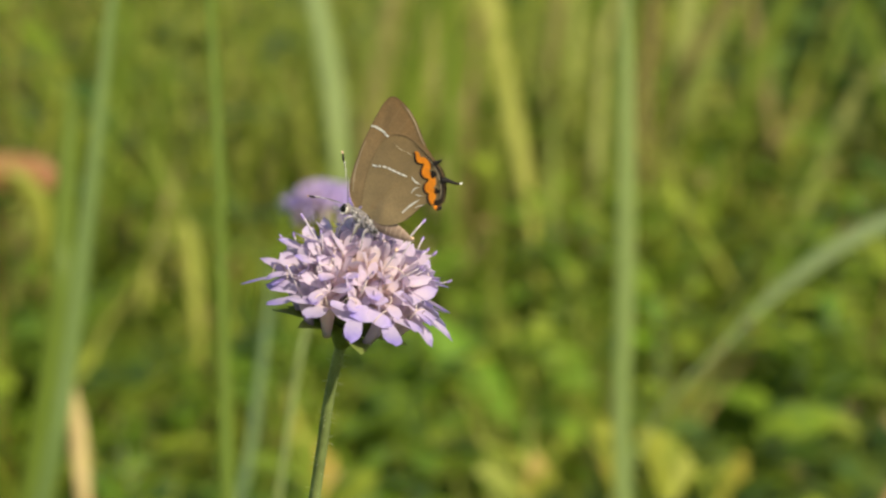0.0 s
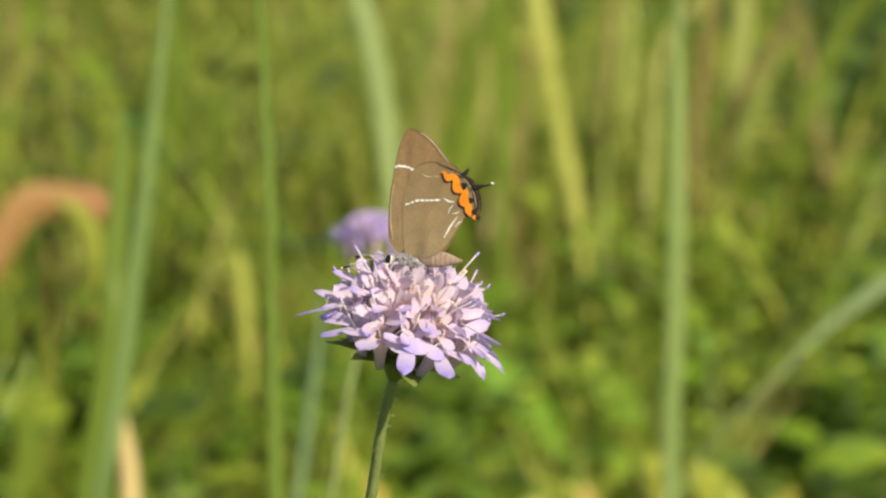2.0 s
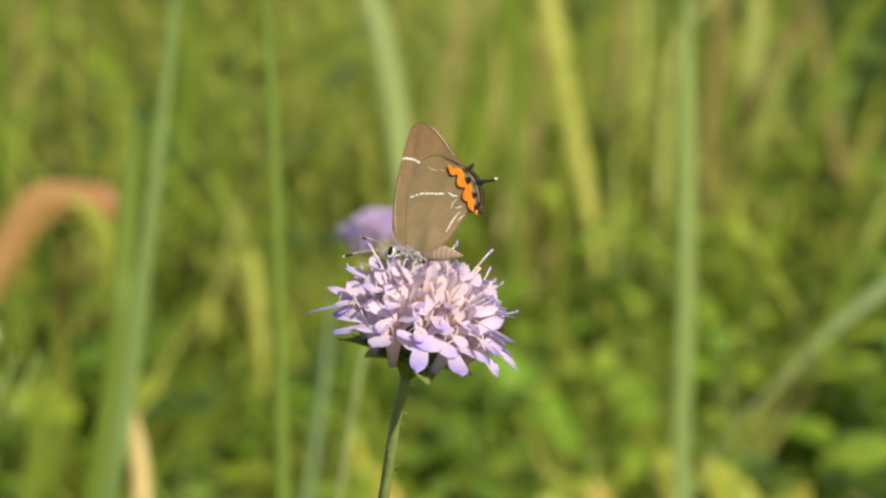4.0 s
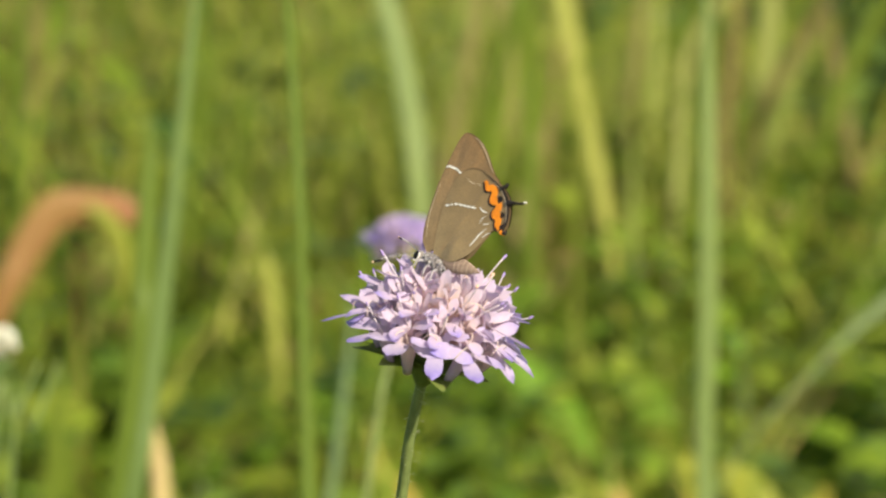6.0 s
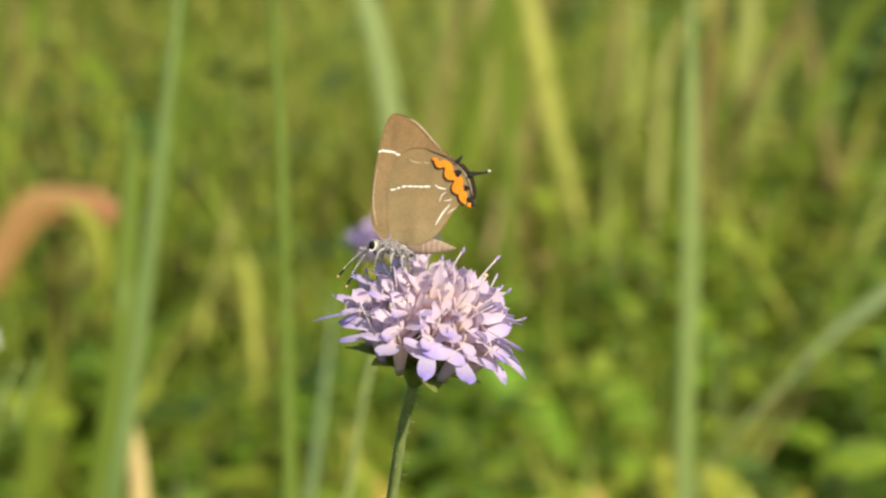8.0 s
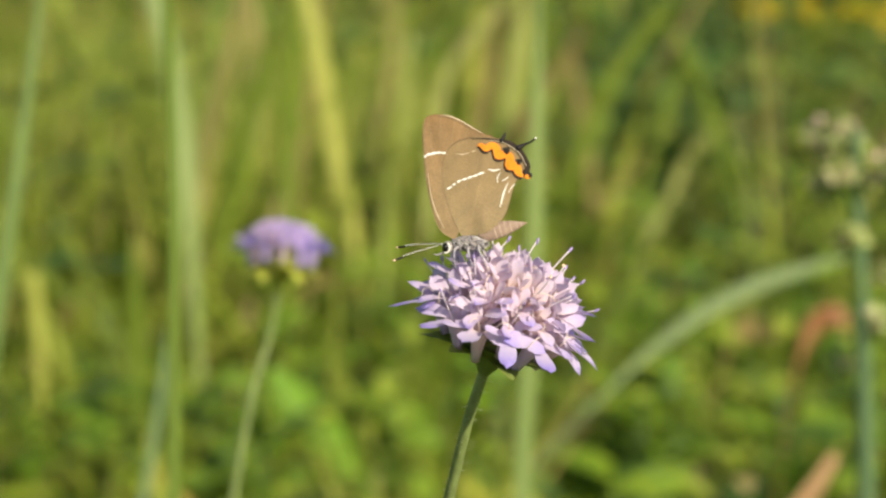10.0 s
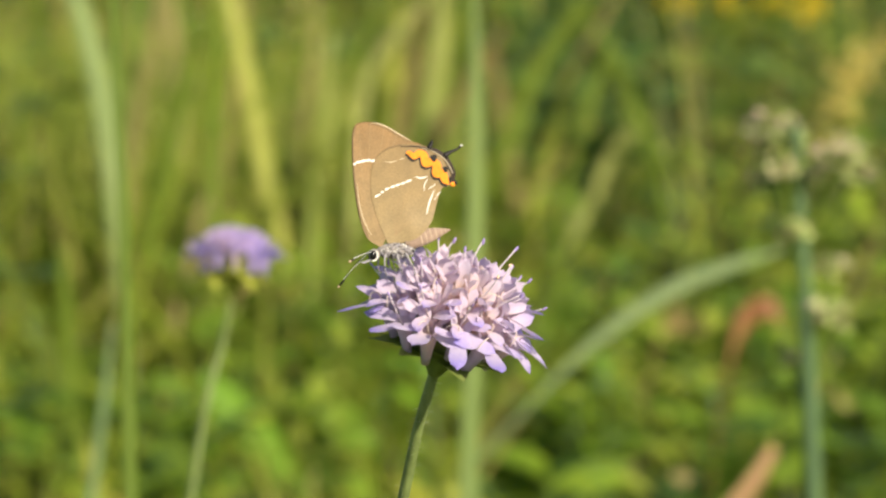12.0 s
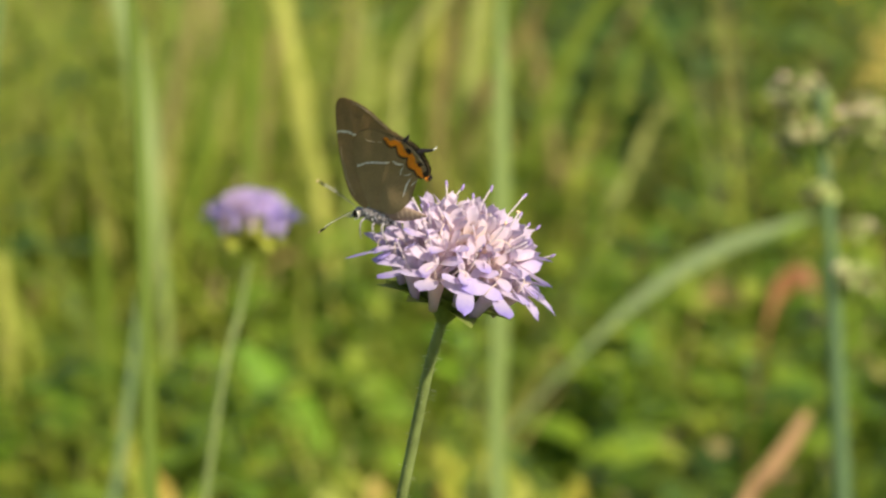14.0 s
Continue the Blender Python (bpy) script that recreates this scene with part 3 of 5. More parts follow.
def blades():
    grass_blade([(0.03, 1.27, 0.0), (0.008, 1.278, 0.12), (-0.001, 1.284, 0.21), (-0.005, 1.292, 0.253), (-0.015, 1.301, 0.301), (-0.035, 1.31, 0.36)], [0.0012, 0.0012, 0.008, 0.0105, 0.0100, 0.002], M_BLUE, "broad blue-green grass blade standing in the meadow")
    grass_blade([(-0.125, 0.54, 0.0), (-0.094, 0.56, 0.15), (-0.0675, 0.557, 0.2574), (-0.0624, 0.561, 0.2835), (-0.0581, 0.565, 0.3125), (-0.0542, 0.569, 0.3415), (-0.0506, 0.573, 0.3704), (-0.0483, 0.577, 0.3905), (-0.0469, 0.581, 0.4076)], [0.004, 0.0042, 0.0047, 0.0047, 0.0045, 0.0040, 0.0027, 0.0016, 0.0006], M_BLUE, "long blue-green grass blade leaning to one side")
    grass_blade([(-0.11, 0.58, 0.0), (-0.088, 0.59, 0.17), (-0.0683, 0.6, 0.2851), (-0.0665, 0.604, 0.3089), (-0.0646, 0.608, 0.3327), (-0.0638, 0.612, 0.3534)], [0.004, 0.005, 0.0062, 0.0064, 0.0055, 0.001], M_GREEN, "fresh green grass blade beside a blue-green one")
    grass_blade([(0.085, 0.62, 0.0), (0.088, 0.63, 0.16), (0.0854, 0.64, 0.2451), (0.0865, 0.643, 0.2816), (0.0871, 0.646, 0.313), (0.0873, 0.649, 0.3443), (0.0874, 0.652, 0.3692), (0.0869, 0.655, 0.394)], [0.004, 0.005, 0.0053, 0.0055, 0.0054, 0.0044, 0.0026, 0.0007], M_BLUE, "upright blue-green grass blade")
    swaying = grass_blade([(0.098, 1.55, 0.0), (0.0935, 1.57, 0.097), (0.086, 1.582, 0.167), (0.079, 1.589, 0.204), (0.068, 1.6, 0.266), (0.052, 1.62, 0.34)], [0.003, 0.006, 0.009, 0.0098, 0.0100, 0.003], M_YELLOW, "broad yellowing grass blade")
    grass_blade([(-0.008, 0.33, 0.0), (-0.012, 0.37, 0.2), (-0.014, 0.387, 0.299), (-0.015, 0.398, 0.362), (-0.017, 0.405, 0.404), (-0.02, 0.41, 0.46)], [0.003, 0.0034, 0.0034, 0.0027, 0.0023, 0.0015], M_GREEN, "slender bright green grass stalk")
    grass_blade([(-0.06, 1.255, 0.0), (-0.063, 1.27, 0.12), (-0.0645, 1.275, 0.155), (-0.066, 1.278, 0.173), (-0.0685, 1.281, 0.194)], [0.0012, 0.002, 0.0055, 0.0068, 0.0055], M_YELLOW, "broken yellow-green grass stub")
    grass_blade([(-0.072, 0.79, 0.0), (-0.077, 0.80, 0.17), (-0.079, 0.805, 0.2), (-0.08, 0.808, 0.214), (-0.0835, 0.81, 0.232)], [0.002, 0.004, 0.0055, 0.005, 0.0015], M_STRAW, "dry straw-coloured leaf tip", name="dry_leaf")
    grass_blade([(-0.06, 0.66, 0.0), (-0.03, 0.675, 0.19), (-0.021, 0.679, 0.228), (-0.016, 0.684, 0.26), (-0.013, 0.69, 0.285)], [0.003, 0.003, 0.003, 0.0025, 0.001], M_DARKSTEM, "thin dark blue-green grass stem")
    grass_blade([(0.03, 0.885, 0.0), (0.098, 0.89, 0.17), (0.136, 0.895, 0.22), (0.161, 0.897, 0.243), (0.181, 0.897, 0.256), (0.200, 0.896, 0.264), (0.220, 0.895, 0.2705)], [0.0004, 0.0006, 0.0016, 0.0050, 0.0062, 0.0050, 0.0008], M_PALEBLADE, "blue-green grass blade arching sideways", (0.1, -0.8, 0.6))
    grass_blade([(0.10, 0.87, 0.0), (0.188, 0.881, 0.162), (0.201, 0.883, 0.182), (0.209, 0.884, 0.192), (0.216, 0.886, 0.203)], [0.003, 0.005, 0.0062, 0.0062, 0.004], M_PEACH, "leaning dry peach-coloured straw", name="dry_straw")
    grass_blade([(0.225, 1.16, 0.0), (0.237, 1.165, 0.10), (0.2455, 1.165, 0.165), (0.2485, 1.166, 0.184), (0.254, 1.167, 0.197), (0.262, 1.166, 0.201), (0.267, 1.165, 0.195)], [0.0006, 0.0006, 0.0006, 0.0022, 0.009, 0.009, 0.002], M_RUST, "small withered salmon-brown leaf", name="withered_leaf", fold=0.4)
    grass_blade([(0.02, 1.65, 0.0), (0.052, 1.668, 0.08), (0.065, 1.672, 0.098), (0.078, 1.675, 0.119)], [0.006, 0.007, 0.007, 0.003], M_YELLOW, "slanting pale grass leaf")
    grass_blade([(0.1166, 1.636, 0), (0.1232, 1.636, 0.1084), (0.1276, 1.636, 0.1806), (0.1298, 1.632, 0.2167), (0.1351, 1.628, 0.2438), (0.1482, 1.624, 0.2621), (0.1687, 1.62, 0.2892)], [0.003, 0.0034, 0.0052, 0.0052, 0.0052, 0.0052, 0.0020], M_PALESTALK, "tall pale grass blade in the meadow")
    grass_blade([(0.148, 1.672, 0), (0.1506, 1.672, 0.089), (0.1523, 1.672, 0.1484), (0.1538, 1.668, 0.2003), (0.1579, 1.664, 0.2309), (0.1636, 1.66, 0.2731)], [0.0037, 0.0044, 0.0074, 0.0074, 0.0074, 0.0026], M_DRYSTALK, "dry brownish grass stalk in the meadow")
    grass_blade([(0.1118, 1.712, 0), (0.1468, 1.712, 0.1019), (0.1701, 1.712, 0.1699), (0.183, 1.708, 0.2075), (0.1999, 1.704, 0.2359), (0.2123, 1.7, 0.2579)], [0.0038, 0.0045, 0.0076, 0.0076, 0.0076, 0.0026], M_DRYSTALK, "dry brownish grass stalk in the meadow")
    grass_blade([(0.1437, 1.676, 0), (0.1742, 1.676, 0.091), (0.1945, 1.676, 0.1517), (0.209, 1.672, 0.195), (0.2264, 1.668, 0.238), (0.2428, 1.664, 0.2627), (0.2566, 1.66, 0.2783)], [0.0057, 0.0069, 0.0085, 0.0085, 0.0085, 0.0085, 0.0040], M_GREEN, "tall pale grass blade in the meadow")
    grass_blade([(0.1729, 1.612, 0), (0.2163, 1.612, 0.1016), (0.2453, 1.612, 0.1693), (0.2595, 1.608, 0.2025), (0.2701, 1.604, 0.2136), (0.2837, 1.6, 0.2232)], [0.0033, 0.0039, 0.0066, 0.0066, 0.0066, 0.0023], M_PALESTALK, "tall pale grass blade in the meadow")
    grass_blade([(-0.0181, 1.652, 0), (-0.0008, 1.652, 0.1124), (0.0108, 1.652, 0.1874), (0.0164, 1.648, 0.2237), (0.0233, 1.644, 0.2539), (0.0269, 1.64, 0.2837)], [0.0040, 0.0048, 0.0080, 0.0080, 0.0080, 0.0028], M_DRYSTALK, "dry brownish grass stalk in the meadow")
    grass_blade([(0.0516, 1.508, 0), (0.0499, 1.508, 0.1391), (0.0488, 1.508, 0.2318), (0.0484, 1.504, 0.2654), (0.0486, 1.5, 0.2987)], [0.0047, 0.0056, 0.0094, 0.0094, 0.0033], M_GREEN, "long green grass blade in the meadow")
    grass_blade([(0.077, 1.728, 0), (0.094, 1.728, 0.1181), (0.1054, 1.728, 0.1969), (0.1108, 1.724, 0.2343), (0.1133, 1.72, 0.2775)], [0.0035, 0.0042, 0.0069, 0.0069, 0.0024], M_DRYSTALK, "dry brownish grass stalk in the meadow")
    grass_blade([(-0.1522, 1.508, 0), (-0.1281, 1.508, 0.1235), (-0.1121, 1.508, 0.2059), (-0.1055, 1.504, 0.2398), (-0.0988, 1.5, 0.2651)], [0.0034, 0.0042, 0.0057, 0.0057, 0.0021], M_GREEN, "long green grass blade in the meadow")
    grass_blade([(0.1658, 1.808, 0), (0.1764, 1.808, 0.1183), (0.1835, 1.808, 0.1971), (0.1867, 1.804, 0.2327), (0.1882, 1.8, 0.271)], [0.0054, 0.0065, 0.0108, 0.0108, 0.0038], M_PALESTALK, "tall pale grass blade in the meadow")
    grass_blade([(-0.0069, 1.758, 0), (0.0042, 1.758, 0.1227), (0.0116, 1.758, 0.2045), (0.0139, 1.754, 0.2299), (0.0165, 1.75, 0.2551)], [0.0046, 0.0055, 0.0091, 0.0091, 0.0032], M_PALESTALK, "tall pale grass blade in the meadow")
    grass_blade([(-0.0109, 1.608, 0), (0.0118, 1.608, 0.1138), (0.0269, 1.608, 0.1897), (0.0357, 1.604, 0.2339), (0.0429, 1.6, 0.2719)], [0.0043, 0.0051, 0.0085, 0.0085, 0.0030], M_GREEN, "long green grass blade in the meadow")
    grass_blade([(-0.1234, 1.608, 0), (-0.1097, 1.608, 0.1018), (-0.1006, 1.608, 0.1696), (-0.0962, 1.604, 0.2024), (-0.0922, 1.6, 0.2262)], [0.0043, 0.0051, 0.0085, 0.0085, 0.0030], M_GREEN, "long green grass blade in the meadow")
    grass_blade([(0.1484, 1.792, 0), (0.1672, 1.792, 0.0834), (0.1797, 1.792, 0.139), (0.187, 1.788, 0.1714), (0.1974, 1.784, 0.2004), (0.2109, 1.78, 0.226)], [0.0043, 0.0051, 0.0085, 0.0085, 0.0085, 0.0030], M_PALESTALK, "tall pale grass blade in the meadow")
    grass_blade([(-0.1606, 1.208, 0), (-0.1512, 1.208, 0.0961), (-0.1449, 1.208, 0.1601), (-0.142, 1.204, 0.1897), (-0.1418, 1.2, 0.2143)], [0.0048, 0.0057, 0.0085, 0.0085, 0.0033], M_GREEN, "long green grass blade in the meadow")
    grass_blade([(-0.1552, 1.008, 0), (-0.1445, 1.008, 0.0872), (-0.1374, 1.008, 0.1454), (-0.1336, 1.004, 0.1764), (-0.1312, 1, 0.2027)], [0.0035, 0.0042, 0.0070, 0.0070, 0.0025], M_GREEN, "long green grass blade in the meadow")
    grass_blade([(-0.2377, 1.708, 0), (-0.2234, 1.708, 0.1273), (-0.2138, 1.708, 0.2121), (-0.211, 1.704, 0.2369), (-0.2083, 1.7, 0.2615)], [0.0051, 0.0062, 0.0103, 0.0103, 0.0036], M_DRYSTALK, "dry brownish grass stalk in the meadow")
    grass_blade([(0.0232, 1.008, 0), (0.0015, 1.008, 0.0935), (-0.0129, 1.008, 0.1558), (-0.0161, 1.004, 0.1696), (-0.0184, 1, 0.1822)], [0.0028, 0.0034, 0.0056, 0.0056, 0.0020], M_YELLOW, "short yellow-green grass leaf")
    grass_blade([(0.0966, 1.558, 0), (0.0984, 1.558, 0.089), (0.0996, 1.558, 0.1483), (0.1002, 1.554, 0.1777), (0.1014, 1.55, 0.2011)], [0.0026, 0.0031, 0.0051, 0.0051, 0.0018], M_PALESTALK, "tall pale grass blade in the meadow")
    grass_blade([(0.0182, 1.608, 0), (0.0372, 1.608, 0.0536), (0.0499, 1.608, 0.0894), (0.0586, 1.604, 0.1139), (0.0687, 1.6, 0.1337)], [0.0026, 0.0031, 0.0052, 0.0052, 0.0018], M_DRYSTALK, "dry brownish grass stalk in the meadow")
    grass_blade([(0.0551, 1.808, 0), (0.0463, 1.808, 0.1275), (0.0404, 1.808, 0.2125), (0.0384, 1.804, 0.2414), (0.0365, 1.8, 0.267)], [0.0047, 0.0056, 0.0093, 0.0093, 0.0033], M_DRYSTALK, "dry brownish grass stalk in the meadow")
    grass_blade([(0.1057, 1.758, 0), (0.1116, 1.758, 0.0804), (0.1156, 1.758, 0.134), (0.1198, 1.754, 0.191), (0.1224, 1.75, 0.2474)], [0.0042, 0.0051, 0.0084, 0.0084, 0.0029], M_PALESTALK, "tall pale grass blade in the meadow")
    grass_blade([(0.2679, 1.908, 0), (0.2512, 1.908, 0.0894), (0.2401, 1.908, 0.149), (0.2325, 1.904, 0.1897), (0.2268, 1.9, 0.2235)], [0.0041, 0.0049, 0.0082, 0.0082, 0.0029], M_DRYSTALK, "dry brownish grass stalk in the meadow")
    grass_blade([(-0.0166, 1.258, 0), (-0.0204, 1.258, 0.089), (-0.0229, 1.258, 0.1483), (-0.0244, 1.254, 0.1834), (-0.0254, 1.25, 0.2134)], [0.0038, 0.0046, 0.0076, 0.0076, 0.0027], M_GREEN, "long green grass blade in the meadow")
    grass_blade([(0.3298, 1.462, 0), (0.2894, 1.462, 0.1207), (0.2624, 1.462, 0.2011), (0.2558, 1.458, 0.2208), (0.2448, 1.454, 0.2512), (0.2388, 1.45, 0.2733)], [0.0015, 0.0018, 0.0034, 0.0044, 0.0048, 0.0023], M_GREEN, "long green grass blade in the meadow")
    grass_blade([(-0.27, 1.15, 0.0), (-0.205, 1.157, 0.13), (-0.1694, 1.16, 0.201), (-0.1624, 1.163, 0.2154), (-0.1556, 1.166, 0.2264), (-0.1476, 1.169, 0.2355), (-0.1375, 1.172, 0.2363), (-0.1292, 1.175, 0.2315), (-0.1246, 1.178, 0.2251)], [0.004, 0.008, 0.011, 0.0135, 0.0150, 0.0155, 0.0140, 0.011, 0.003], M_BROWN, "withered orange-brown leaf arching over", name="withered_leaf", fold=0.4)
    grass_blade([(-0.1349, 1.168, 0.236), (-0.1283, 1.17, 0.2319), (-0.1234, 1.172, 0.2238), (-0.1213, 1.174, 0.2153), (-0.1208, 1.176, 0.2079), (-0.1226, 1.178, 0.197)], [0.003, 0.006, 0.0075, 0.0078, 0.0065, 0.002], M_YELLOW, "yellowed drooping tip of a withered leaf", name="withered_leaf", fold=0.4)
    grass_blade([(-0.14, 1.19, 0.0), (-0.1415, 1.185, 0.12), (-0.1412, 1.182, 0.222), (-0.1406, 1.18, 0.2355), (-0.1325, 1.18, 0.2366), (-0.1234, 1.18, 0.2341), (-0.1166, 1.18, 0.2305), (-0.1104, 1.18, 0.2269)], [0.0006, 0.0006, 0.0008, 0.004, 0.010, 0.011, 0.009, 0.003], M_RUST, "withered rusty-red leaf hanging over a stalk", name="withered_leaf", fold=0.4)
    grass_blade([(-0.1141, 1.17, 0.2066), (-0.1155, 1.17, 0.1996), (-0.1199, 1.17, 0.188)], [0.0012, 0.003, 0.001], M_YELLOW, "thin yellow strand of a withered leaf")
    for x, y, top, dx, w, m in ((0.134, 1.68, 0.27, 0.0, 0.006, M_GREEN), (0.183, 2.08, 0.25, 0.004, 0.008, M_YELLOW), (0.17, 1.88, 0.25, 0.05, 0.007, M_GREEN), (0.10, 1.78, 0.29, 0.09, 0.006, M_GREEN),
                                (0.05, 1.9, 0.30, -0.01, 0.007, M_GREEN), (-0.13, 1.7, 0.30, 0.02, 0.006, M_GREEN), (-0.2, 1.5, 0.32, 0.01, 0.006, M_GREEN), (0.25, 1.75, 0.25, 0.03, 0.006, M_GREEN)):
        grass_blade([(x - dx * 0.6, y, 0), (x - dx * 0.2, y, top * 0.45), (x + dx * 0.4, y, top * 0.8), (x + dx, y, top)], [0.6 * w, w, w, 0.2 * w], m, "tall pale grass blade in the meadow")
    return swaying


# ---- scabious flowers ----
def floret_mesh(name, seed, lobes, material, tube_r=0.0008, tube_len=0.004):
    """One small funnel of a flower head: a throat with spread lobes. lobes: (turn in degrees, length, width, rise in degrees)."""
    rng = random.Random(seed)
    parts = [tube([(0, 0, -tube_len), (0, 0, -tube_len * 0.4), (0, 0, 0.0002)], [tube_r * 0.55, tube_r * 0.9, tube_r * 1.5], 8, 5)]
    parts[0] = (parts[0][0], parts[0][1][:-1])
    for turn, ln, w, rise in lobes:
        m = pose(0, 0, 0.0001, 0, 0, turn + rng.uniform(-9, 9)) @ pose(tube_r * 0.95, 0, 0, rng.uniform(-22, 22), -(rise + rng.uniform(-10, 10)), 0)
        parts.append(moved(leaf_sheet(ln * rng.uniform(0.86, 1.12), w * rng.uniform(0.9, 1.12), rng.uniform(-0.15, 0.35), rng.uniform(-0.05, 0.25), 8, rng.uniform(0.0, 0.22), 2, 0.40), m))
    return mesh_from(name, *merge(*parts), material)


FLORETS = {}


def florets_of(key, material, material_small):
    if key not in FLORETS:
        big = [floret_mesh("floret", 10 + i, [(0, 0.0048, 0.0023, 12), (62, 0.0039, 0.0020, 22), (-62, 0.0039, 0.0020, 22), (138, 0.0027, 0.0014, 52), (-138, 0.0027, 0.0014, 52)], material, 0.0009, 0.0046) for i in range(6)]
        mid = [floret_mesh("floret", 30 + i, [(0, 0.0039, 0.0018, 32), (72, 0.0033, 0.0016, 44), (-72, 0.0033, 0.0016, 44), (144, 0.0027, 0.0013, 60), (-144, 0.0027, 0.0013, 60)], material_small, 0.0008, 0.0048) for i in range(6)]
        small = [floret_mesh("floret", 50 + i, [(0, 0.0032, 0.0014, 56), (90, 0.0030, 0.0013, 62), (180, 0.0028, 0.0013, 66), (270, 0.0030, 0.0013, 62)], material_small, 0.0007, 0.005) for i in range(6)]
        FLORETS[key] = (big, mid, small)
    return FLORETS[key]


def curl_mesh(seed):
    """A bent cream filament that lies in the throat of an open floret."""
    rng = random.Random(seed)
    a, b = rng.uniform(0.0008, 0.0016), rng.uniform(-0.0008, 0.0008)
    f = tube([(0, 0, -0.0006), (a * 0.5, b * 0.4, 0.0014), (a * 1.5, b, 0.0017), (a * 2.0, b * 1.6, 0.0006)], [0.00008, 0.00007, 0.00006], 5, 8)
    return mesh_from("filament", *f, M_CREAMFIL)


def stamen_mesh(seed, anther):
    rng = random.Random(seed)
    ln = rng.uniform(0.0040, 0.0060)
    f = tube([(0, 0, 0), (rng.uniform(-3, 3) * 1e-4, 0, ln * 0.5), (rng.uniform(-6, 6) * 1e-4, rng.uniform(-3, 3) * 1e-4, ln)], [0.00010, 0.00009, 0.00008], 5, 5)
    fil = mesh_from("filament", *f, M_FILAMENT)
    tip = f[0][-1]
    a = ellipsoid(tip, (0.0003, 0.00016, 0.00018), 5, 7) if anther is M_CREAM else ellipsoid(tip, (0.00016, 0.00016, 0.00042), 5, 7)
    return fil, mesh_from("anther", *a, anther)


